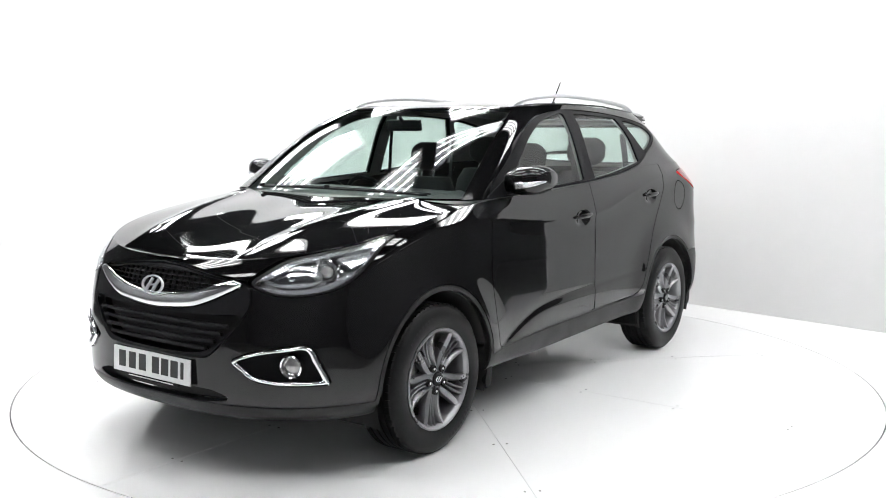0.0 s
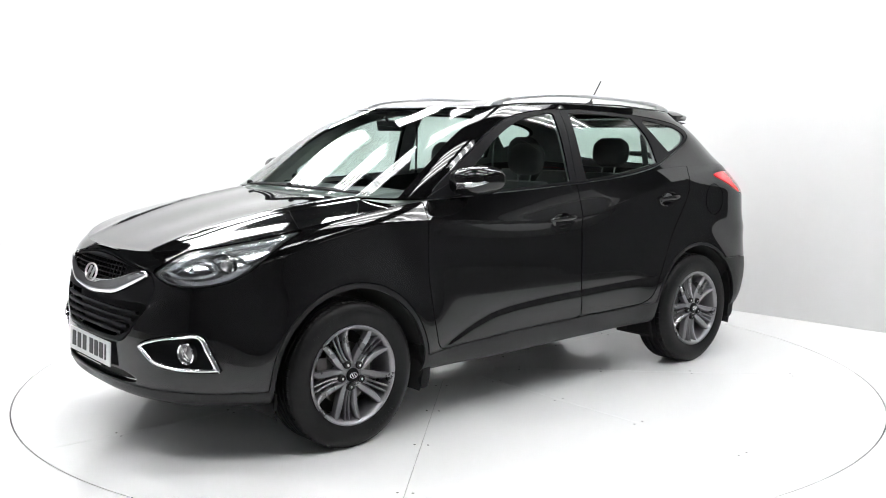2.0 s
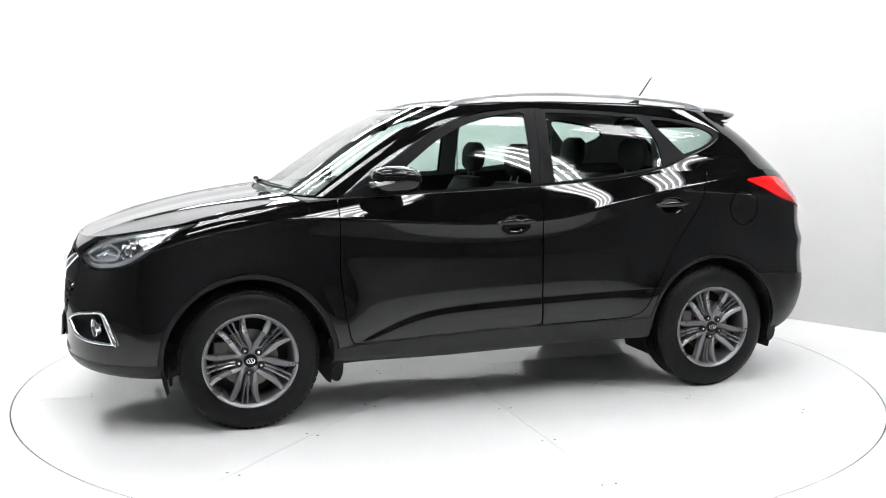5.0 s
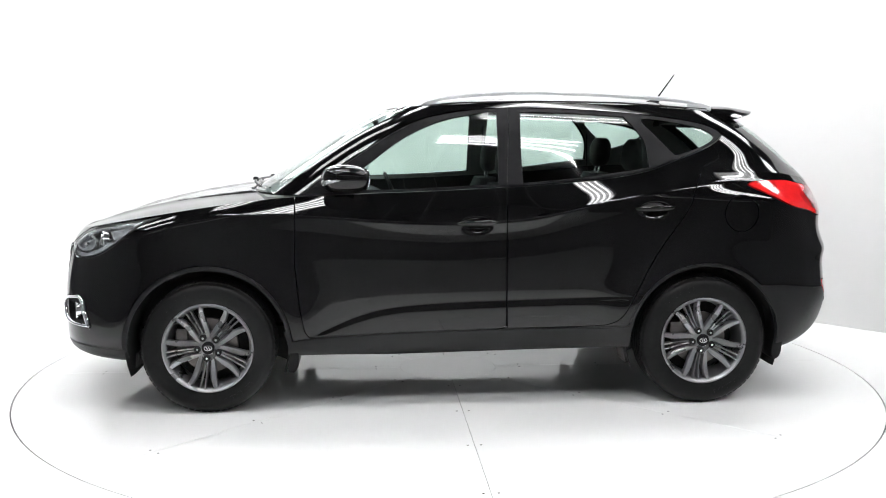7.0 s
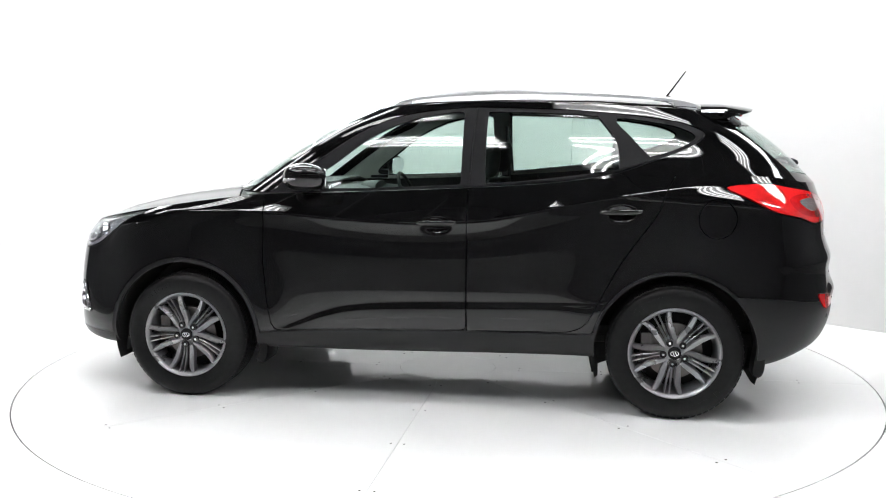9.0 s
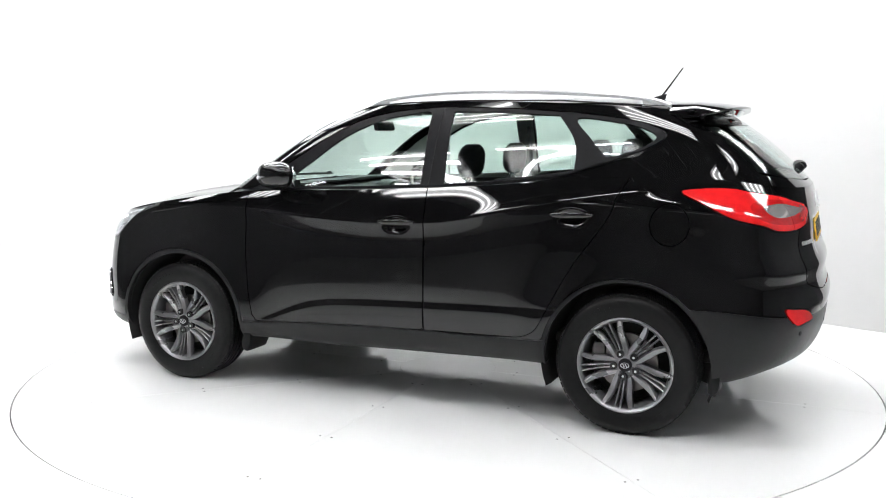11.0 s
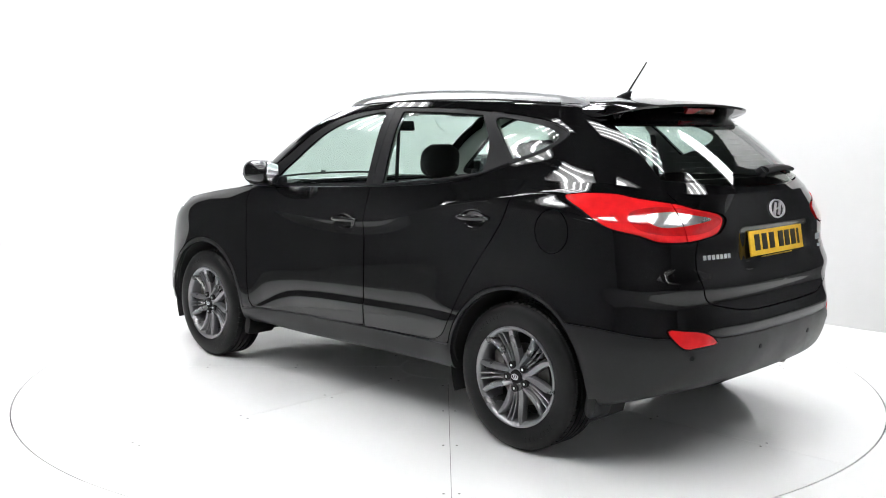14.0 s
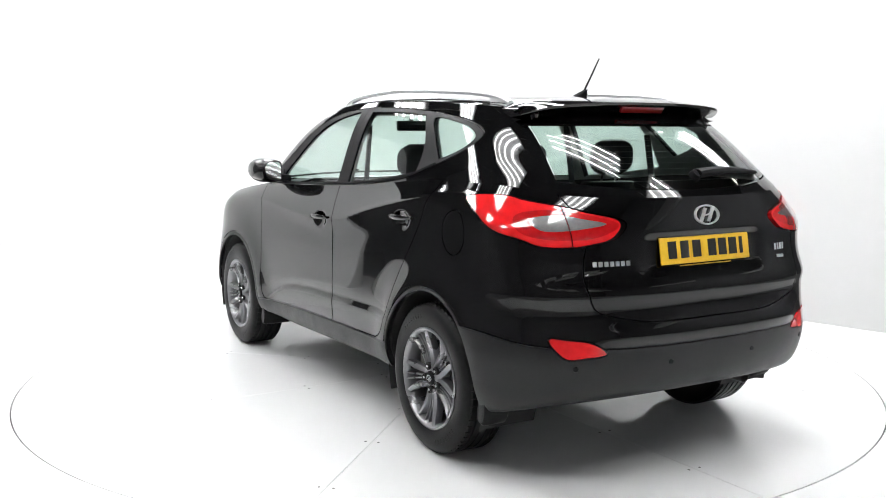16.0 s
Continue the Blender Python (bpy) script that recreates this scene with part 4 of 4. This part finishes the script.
def grilles():
    up, low = PANELS["up"], PANELS["low"]
    edge = lambda y: soft_knots([(0, .785), (.15, .794), (.28, .820), (.38, .850), (.5, .875)], y, .03)
    wing, mesh = rest_of(up, lambda x, y, z: np.maximum(z - edge(y), -9))
    wing = wing.split().split()
    gap_d = np.maximum(inside(rounded(GRILLE_UP, 4), wing.v[:, 1], wing.v[:, 2]), wing.v[:, 2] - edge(wing.v[:, 1]))
    q = np.clip((-gap_d - .002) / .034, 0, 1)
    wing = wing.moved(.003 + .012 * np.sqrt(q * (2 - q))).refresh()
    sheet_part("chrome_grille_bar", wing, CHROME, CAR, "both", "broad chrome grille bar", .03)
    back = sheet_part("upper_grille", mesh.offset(-.045), DARK, CAR, "both", "black mesh upper grille", 0)
    for k in range(5):
        z = .80 + .021 * k
        w = float(np.interp(z, [.77, .80, .84, .885], [.2, .27, .36, .20]))
        rows = []
        for y in np.linspace(-w, w, 25):
            p, n = on_end(up, y, z, True)
            rows.append((p - n * .018, (0, 0, 1), n))
        part("mesh_bar", ribbon(rows, [.0035] * 25, .012), SATIN, back)
    for k in range(17):
        y = (k - 8) * .036
        z0 = float(edge(np.array([abs(y)]))[0]) + .006
        z1 = float(np.interp(abs(y), [0, .2, .38], [.897, .884, .855]))
        rows = []
        for z in np.linspace(z0, max(z1, z0 + .01), 5):
            p, n = on_end(up, y, z, True)
            rows.append((p - n * .020, (0, 1, 0), n))
        part("mesh_upright", ribbon(rows, [.003] * 5, .010), SATIN, back)
    sheet_part("bonnet_lip", surface_strip(up, both([(0, .912), (.2, .90), (.40, .866), (.40, .855), (.2, .880), (0, .888)]), -.004, 4, "front"), SATIN, CAR, "both")
    back = sheet_part("lower_grille", low.offset(-.06), DARK, CAR, "both", "black lower grille with flat slats", 0)
    for k in range(4):
        z = .573 + .033 * k
        w = float(np.interp(z, [.55, .58, .655, .70], [.26, .335, .412, .44]))
        rows = []
        for y in np.linspace(-w, w, 31):
            p, n = on_end(low, y, z + .004 * (1 - (y / w) ** 2), True)
            rows.append((p - n * .016, (0, 0, 1), n))
        part("grille_slat", ribbon(rows, [.0085] * 31, .016), SATIN, back)


def oval_badge(name, w, h, at, nrm, parent, label):
    """A chrome oval ring with a slanting bar across it."""
    nrm = Vector(nrm).normalized()
    side_v = Vector((0, 1, 0)) if nrm.x > 0 else Vector((0, -1, 0))
    up_v = nrm.cross(side_v).normalized()
    side_v = up_v.cross(nrm)
    P = lambda a, b, d: Vector(at) + side_v * a + up_v * b + nrm * d
    rows = []
    for t in np.linspace(0, 2 * math.pi, 40):
        c, s_ = math.cos(t), math.sin(t)
        rows.append([P(c * w * k, s_ * h * k, d) for k, d in ((1.0, 0), (.97, .007), (.86, .007), (.82, 0))])
    ob = part(name, loft(rows, cap=False), BADGE, parent, label)
    for c in (-.30, .30):
        part("badge_bar", slab([(w * (c - .10 - .24), -h * .60), (w * (c + .10 - .24), -h * .70), (w * (c + .10 + .24), h * .60), (w * (c - .10 + .24), h * .70)], -.006, lambda a, b, d: P(a, b, -d), smooth=False), BADGE, ob)
    part("badge_link", slab([(-w * .34, -h * .16), (w * .30, 0), (w * .34, h * .16), (-w * .30, 0)], -.006, lambda a, b, d: P(a, b, -d), smooth=False), BADGE, ob)
    return ob


def number_plate(front):
    s = -1 if front else 1
    x, z, w, h = (-2.213, .463, .52, .112) if front else (2.124, .979, .52, .112)
    tilt = Matrix.Rotation(radians(3 if front else -10), 4, "Y")
    base = part("number_plate", block((.008, w, h), (x, 0, z), .003, turn=tilt), PLATE_W if front else PLATE_Y, CAR, "white front number plate with dark characters" if front else "yellow rear number plate with dark characters")
    left = [-.195, -.125, -.055, .035, .097, .159, .210]
    for i, c in enumerate(left):
        cw = .018 if i == 6 else .046
        m = block((.0025, cw, .072), (x + s * .0046, -c if front else c, z + .004), turn=tilt)
        part("plate_bar", m, INK, base, "dark bar")
    part("plate_holder", block((.012, .36, .012), (x - s * .002, 0, z - .064), .003), SATIN, base)
    part("plate_line", block((.0025, .30, .004), (x + s * .0065, 0, z - .064)), PLATE_W if front else PLATE_Y, base)


def badges():
    p, n = on_end(side, 0, .808, True)
    oval_badge("front_badge", .072, .043, p + n * .016, n, CAR, "chrome oval badge")
    p, n = on_end(side, .012, 1.120, False)
    oval_badge("rear_badge", .074, .044, p + n * .002, n, CAR, "chrome oval badge")
    for y0, z0, count, w, h, gap in ((-.570, .943, 7, .018, .020, .0245), (.455, .958, 4, .014, .030, .021), (.488, .915, 1, .055, .014, .03)):
        for i in range(count):
            y = y0 + i * gap
            p, n = on_end(side, y, z0, False)
            q = Vector((1, 0, 0)).rotation_difference(Vector(n)).to_matrix().to_4x4()
            part("lettering_bar", block((.004, w, h), p, .0008, 1, turn=q), BADGE, CAR, "small chrome bar")


def mirror_shell(t, a):
    """A point of the right-hand mirror's shell: t from its root to its tip, a round it."""
    k = (1 - max(0, (t - .5) / .5) ** 2.8 * .50) * (.84 + .16 * min(1, t / .3))
    c, q = math.cos(a), math.sin(a)
    px = abs(c) ** .72 * (1 if c > 0 else -1)
    pz = abs(q) ** .75 * (1 if q > 0 else -1)
    fx = px * (.114 if px < 0 else .05 + .10 * t)
    return Vector((-.612 + fx * k + .030 * t * t, .852 + .192 * t, 1.220 + .074 * k * pz + .012 * t))


def mirrors():
    for s in (-1, 1):
        rows = [[(p.x, s * p.y, p.z) for p in (mirror_shell(t, a) for a in np.linspace(0, 2 * math.pi, 30, endpoint=False))] for t in np.linspace(0, 1, 16)]
        shell = part("door_mirror", loft(rows), PAINT, CAR, "black door mirror with a clear turn signal", smooth=50)
        g = [(.876, 1.172), (.878, 1.264), (.92, 1.278), (.975, 1.272), (.996, 1.240), (.985, 1.196), (.945, 1.170)]
        part("mirror_pane", slab(g, .004, lambda a, b, d: (-.534 - d + .48 * (a - .87), s * a, b)), MIRROR, shell, "silvered mirror pane")
        rows = []
        for t in np.linspace(.36, 1.0, 12):
            w = .34 * (1 - .35 * (t - .36) / .64)
            lo, hi = mirror_shell(t, math.pi + .10 + w), mirror_shell(t, math.pi + .10 - w * .2)
            mid = (lo + hi) / 2
            out = Vector((-.005, .002, 0))
            rows.append([(q.x, s * q.y, q.z) for q in (lo, lo * .8 + hi * .2 + out, lo * .2 + hi * .8 + out, hi, mid + Vector((.02, 0, 0)))])
        part("turn_signal", loft(rows), TRIM_BRIGHT, shell, "clear turn signal lens")
        part("mirror_foot", loft([[(-.60 + a, s * .80, 1.160 + b) for a, b in ((-.075, -.02), (.05, -.02), (.05, .035), (-.06, .04))], [(-.60 + a, s * .90, 1.185 + b) for a, b in ((-.05, -.02), (.035, -.02), (.035, .02), (-.045, .02))]]), SATIN, shell)
        tri = [(-.84, 1.14), (-.62, 1.158), (-.63, 1.225), (-.67, 1.215)]
        part("mirror_sail", slab(tri, .02, lambda a, b, d: (a, s * (.845 - .30 * (b - 1.13) - d), b), 4), SATIN, CAR, "black plastic corner trim")


def handles():
    for s in (-1, 1):
        for hx, hz in ((.085, .985), (1.035, 1.058)):
            rows = []
            for t in np.linspace(0, 1, 13):
                x = hx - .105 + .21 * t
                q0, m = on_side(side, hx - .115, hz + .004)
                q1, m = on_side(side, hx + .115, hz + .010)
                q = q0 + (q1 - q0) * (.06 + .88 * t)
                q[0] = x
                lift = .004 + .022 * math.sin(math.pi * t) ** .55
                c = q + m * lift
                h = .013 * (.55 + .45 * math.sin(math.pi * t) ** .5)
                rows.append([(c[0], s * (c[1] + d), c[2] + e) for d, e in ((.006, -h * .3), (.007, h * .4), (.001, h), (-.010, h * .7), (-.012, -h * .6), (0, -h))])
            part("door_handle", loft(rows), PAINT, CAR, "black pull handle", smooth=50)


def roof_fittings():
    top = [(-.215, 1.605), (-.15, 1.640), (.02, 1.668), (.33, 1.688), (.64, 1.686), (.95, 1.673), (1.22, 1.655), (1.36, 1.634), (1.44, 1.608)]
    c = rounded(top, 4, closed=False)
    for s in (-1, 1):
        rows = []
        for x, z in c:
            y = s * float(np.interp(x, [-.22, 0, .9, 1.45], [.575, .590, .575, .535]))
            rows.append([(x + a, y + b, z + d) for a, b, d in ((0, .012, -.022), (0, .015, -.008), (0, .008, .001), (0, -.008, .001), (0, -.015, -.008), (0, -.012, -.022))])
        rail = part("roof_rail", loft(rows), SILVER, CAR, "silver roof rail", smooth=40)
        for x0, x1 in ((-.20, -.10), (1.30, 1.42)):
            rr = []
            for x in np.linspace(x0, x1, 6):
                z = float(np.interp(x, c[:, 0], c[:, 1])) - .018
                y = s * float(np.interp(x, [-.22, 0, .9, 1.45], [.575, .590, .575, .535]))
                rr.append([(x, y + .010, z), (x, y - .010, z), (x, y - .012, z - .032), (x, y + .012, z - .032)])
            part("rail_foot", loft(rr), SILVER, rail)
        strip = []
        for x in np.linspace(-.22, 1.42, 20):
            y = float(np.interp(x, [-.22, 0, .9, 1.45], [.575, .595, .58, .535]))
            z = float(np.interp(x, [-.22, 0, .4, .9, 1.45], [1.601, 1.622, 1.632, 1.626, 1.592]))
            strip.append(((x, s * y, z), (0, 1, 0), (0, 0, 1)))
        part("roof_ditch_strip", ribbon(strip, [.012] * 20, .004), SATIN, CAR)
    part("aerial_base", loft([[(1.25 + r * math.cos(a) * 1.8 + .02 * k, r * math.sin(a), 1.641 + z) for a in np.linspace(0, 6.283, 16, endpoint=False)] for k, (r, z) in enumerate(((.028, -.006), (.024, .008), (.014, .022), (.006, .032)))]), SATIN, CAR, "black rubber aerial base")
    part("aerial", tube([(1.295, 0, 1.668), (1.325, 0, 1.708), (1.402, 0, 1.815)], [.0055, .005, .0035], 8), SATIN, CAR, "black whip aerial")
    # spoiler over the rear window
    rows = []
    for y in np.linspace(-.585, .585, 45):
        e = abs(y) / .585
        tip = 1.752 - .05 * e ** 2 - .12 * e ** 10
        top_z = 1.616 - .028 * e ** 2.2 - .03 * e ** 12
        f = 1.44
        thick = 1 - .75 * e ** 8
        rows.append([(f, y * (1 - .06 * 0), top_z + .012), (f + .12, y, top_z + .010), (tip - .06, y, top_z - .004), (tip, y, top_z - .016), (tip - .004, y, top_z - .016 - .012 * thick), (tip - .09, y, top_z - .016 - .038 * thick), (f + .15, y, top_z - .02 - .065 * thick), (f + .02, y, top_z - .06)])
    sp = part("roof_spoiler", loft(rows), PAINT, CAR, "black roof spoiler", smooth=40)
    part("brake_light", block((.014, .25, .030), (1.708, 0, 1.569), .003, turn=pose(0, 0, 0, 0, 28, 0)), RED_DEEP, sp, "dark red high brake light")


def wipers():
    for y0, y1 in ((.46, -.10), (-.06, -.62)):
        pts = []
        for t in np.linspace(0, 1, 9):
            y = y0 + (y1 - y0) * t
            x = -1.15 + .12 * (abs(y) / .7) ** 2 + .015 * t
            pts.append((x, y, 1.166 - .022 * (abs(y) / .7) ** 2 + .012))
        arm = part("wiper", tube(pts, .006, 8), SATIN, CAR, "black windscreen wiper")
        part("wiper_blade", tube([(a + .03, b, c + .004) for a, b, c in pts], .005, 6), RUBBER, arm)
        part("wiper_pivot", turned(lathe([(.001, .02), (.014, .018), (.018, 0)], 14), (0, 0, 1), pts[0]), SATIN, arm)
    pts = []
    for t in np.linspace(0, 1, 8):
        y = .03 + .43 * t
        z = 1.278 + .012 * math.sin(math.pi * t)
        p, n = on_end(house, y, z, False)
        pts.append(tuple(p + n * (.018 - .008 * t)))
    arm = part("rear_wiper", tube(pts[::-1], [.014, .017, .020, .023, .026, .029, .031, .030], 10, .7), SATIN, CAR, "black rear wiper")
    p, n = on_end(house, .03, 1.278, False)
    part("wiper_pivot", turned(lathe([(.001, .03), (.022, .026), (.028, 0)], 16), n, p), SATIN, arm)


def under_parts():
    part("underbody", block((3.7, 1.30, .08), (.0, 0, .375), .03), DARK, CAR, "black underbody tray")
    for s in (-1, 1):
        part("mud_flap", loft([[(-1.70 + dx, s * y, z) for dx, z in ((0, .31), (.012, .31), (.010, .24), (-.006, .235))] for y in (.70, .74, .80, .83)]), RUBBER, CAR, "black rubber mud flap")
        for wx, top, low, w0 in ((-.885, .42, .205, .69), (1.735, .56, .235, .755)):
            prof = rounded([(wx - .050, top), (wx + .005, top), (wx + .030, .62 * top + .38 * low), (wx + .032, low + .05), (wx + .012, low), (wx - .022, low + .004), (wx - .030, low + .04), (wx - .014, .5 * (top + low))], 4)
            rows = []
            for y, k in ((w0, .86), (w0 + .012, 1), (.85, 1), (.872, .97), (.882, .88)):
                rows.append([(wx + (px - wx) * k, s * y, top + (pz - top) * (1 - (1 - k) * .35)) for px, pz in prof])
            part("mud_flap", loft(rows), RUBBER, CAR, "black moulded rubber mud flap", smooth=50)
        part("mud_flap", loft([[(.885 + dx, s * y, z) for dx, z in ((-.006, .34), (.006, .34), (.03, .225), (.018, .225))] for y in (.69, .76, .83, .86)]), RUBBER, CAR, "black rubber mud flap")
        part("axle_arm", tube([(AXLE_F, s * .3, .30), (AXLE_F, s * .72, .33)], .04, 12), DARK, CAR)
        part("axle_arm", tube([(AXLE_R, s * .3, .30), (AXLE_R, s * .72, .33)], .05, 12), DARK, CAR)
    part("exhaust_pipe", tube([(1.5, .42, .31), (1.85, .42, .335), (1.99, .43, .33)], .028, 16, cap=False), STEEL, CAR, "steel exhaust tail pipe")
    for y in (-.665, -.235, .245, .665):
        p, n = on_end(side, y, .528, False)
        part("parking_sensor", turned(lathe([(.001, .003), (.010, .003), (.012, 0), (.012, -.01)], 16), n, p), SATIN, CAR)
    # trims along the foot of the side windows
    for s in (-1, 1):
        rows = []
        for x in np.linspace(-.66, 1.17, 40):
            z = float(soft_knots([(-.7, 1.155), (-.4, 1.158), (.1, 1.176), (.6, 1.208), (.97, 1.255), (1.2, 1.33)], np.array([x]), .05)[0])
            p, n = on_side(house, x, z)
            rows.append(((p[0], s * p[1], p[2]), (0, 0, 1), (n[0], s * n[1], n[2])))
        part("waist_trim", ribbon(rows, [.006] * 40, .006), SATIN, CAR, "gloss black waist trim")
    # heating lines of the rear window
    for k in range(9):
        z = 1.27 + .024 * k
        w = .50 - .27 * (z - 1.26)
        rows = []
        for y in np.linspace(-w, w, 15):
            p, n = on_end(house, y, z, False)
            rows.append(tuple(p - n * .008))
        part("heating_line", tube(rows, .0005, 4), LINING, CAR)


headlights()
fog_lamps()
tail_lamps()
grilles()
number_plate(True)
number_plate(False)
badges()
mirrors()
handles()
roof_fittings()
wipers()
under_parts()



# ---- inside the car ----
def pad(w, d, h, n=20, e=3.2):
    return [(w * math.copysign(abs(math.cos(a)) ** (2 / e), math.cos(a)), d * math.copysign(abs(math.sin(a)) ** (2 / e), math.sin(a))) for a in np.linspace(0, 2 * math.pi, n, endpoint=False)]


def car_seat(x, y, w=.25, back_top=1.17, lean=.24, head=True):
    base = part("seat", loft([[(x + b, y + a, .42 + z) for a, b in pad(w * k, .26 * k, 0)] for k, z in ((.92, 0), (1, .06), (1, .16), (.93, .20), (.7, .215))]), CLOTH, CAR, "black cloth seat", smooth=60)
    rows = []
    for t in np.linspace(0, 1, 9):
        k = 1 - .22 * max(0, t - .5) ** 1.2
        if t in (0, 1):
            k *= .8
        rows.append([(x + .24 + lean * t + b, y + a, .58 + (back_top - .58) * t) for a, b in pad(w * k, .065, 0)])
    part("backrest", loft(rows), CLOTH, base, smooth=60)
    if head:
        rows = []
        for t in np.linspace(0, 1, 11):
            k = 1 - .5 * abs(2 * t - 1) ** 3.5
            rows.append([(x + .24 + lean + .02 + .015 * t + b, y + a, back_top + .04 + .185 * t) for a, b in pad(.138 * k, .055 * k, 0, e=2.6)])
        part("head_rest", loft(rows), CLOTH, base, smooth=60)
        for dy in (-.05, .05):
            part("head_rest_post", tube([(x + .24 + lean, y + dy, back_top - .02), (x + .26 + lean, y + dy, back_top + .06)], .006, 8), CHROME, base)


def interior():
    part("cabin_floor", block((2.3, 1.4, .05), (.25, 0, .42), .01), DARK, CAR)
    part("load_floor", block((.6, 1.2, .04), (1.70, 0, .75), .01), DARK, CAR)
    prof = [(-1.02, .80), (-1.02, 1.08), (-.88, 1.125), (-.70, 1.128), (-.56, 1.115), (-.47, 1.07), (-.45, .98), (-.50, .85), (-.55, .70)]
    part("dashboard", loft([[(px + .10 * (abs(y) / .72) ** 2, y, pz - (.02 if abs(y) > .6 else 0)) for px, pz in prof] for y in np.linspace(-.74, .74, 15)]), DASH, CAR, "black plastic dashboard", smooth=40)
    part("instrument_hood", loft([[(-.60 + .10 * t, .36 + .17 * math.cos(a), 1.10 + .045 * math.sin(a)) for a in np.linspace(0, math.pi, 12)] for t in (0, 1)]), DASH, CAR)
    rim = []
    tilt = Matrix.Translation((-.30, .36, 1.03)) @ Matrix.Rotation(radians(-24), 4, "Y")
    for i in range(33):
        a = 2 * math.pi * i / 32
        rim.append([tilt @ Vector((.012 * math.cos(b) * 1.0, (.178 + .014 * math.sin(b)) * math.cos(a), (.178 + .014 * math.sin(b)) * math.sin(a))) for b in np.linspace(0, 2 * math.pi, 8, endpoint=False)])
    sw = part("steering_wheel", loft(rim, cap=False), SATIN, CAR, "black steering wheel", smooth=60)
    part("wheel_hub", block((.05, .16, .12), (0, 0, 0), .02, turn=tilt), DASH, sw)
    for a in (0, 180, 270):
        e = tilt @ Vector((0, .175 * math.cos(radians(a)), .175 * math.sin(radians(a))))
        part("wheel_spoke", tube([tilt @ Vector((0, 0, 0)), e], .013, 8), SILVER, sw)
    part("steering_column", tube([(-.33, .36, 1.02), (-.62, .36, .92)], .04, 12), DASH, CAR)
    for y in (-.37, .37):
        car_seat(-.20, y)
    for y, h in ((-.40, True), (0, False), (.40, True)):
        car_seat(.60, y, .22, 1.20, .18, h)
    part("inside_mirror", block((.03, .24, .065), (-.43, 0, 1.50), .012, turn=pose(0, 0, 0, 0, -10, 0)), SATIN, CAR, "black inside mirror")
    part("mirror_stalk", tube([(-.47, 0, 1.548), (-.44, 0, 1.515)], .010, 8), SATIN, CAR)
    for s in (-1, 1):
        part("sun_visor", block((.16, .38, .018), (-.18, s * .33, 1.585), .006, turn=pose(0, 0, 0, 0, 14, 0)), LINING, CAR)
        part("parcel_rest_side", block((.5, .10, .04), (1.72, s * .60, 1.05), .01), DARK, CAR)
        for x, zt in ((.30, 1.50), (1.02, 1.45)):
            part("seat_belt", tube([(x, s * .675, zt), (x + .02, s * .72, 1.1), (x + .02, s * .74, .7)], .003, 6, 7.0), CLOTH, CAR)
    part("parcel_shelf", block((.52, 1.2, .025), (1.78, 0, 1.02), .006), DARK, CAR, "black parcel shelf")


interior()



def motions():
    turns = [(0, 54.6), (1, 47.5), (2, 40.28), (3, 33.1), (4, 25.92), (6.5, 8.42), (7.5, 1.38), (8.5, -5.6), (9, -9.08), (11.5, -26.7), (12.5, -33.78), (13.5, -40.93), (14.5, -48.15), (15.5, -55.3), (16, -58.86)]
    rows = []
    for t, a in turns:
        m = Matrix.Rotation(radians(a), 4, "Z")
        rows.append((t, m))
    walk(TURNTABLE, [(t, m @ Matrix.Identity(4)) for t, m in rows])
    walk(CAR, [(t, m @ Matrix.Translation((-.007, 0, 0))) for t, m in rows])


motions()
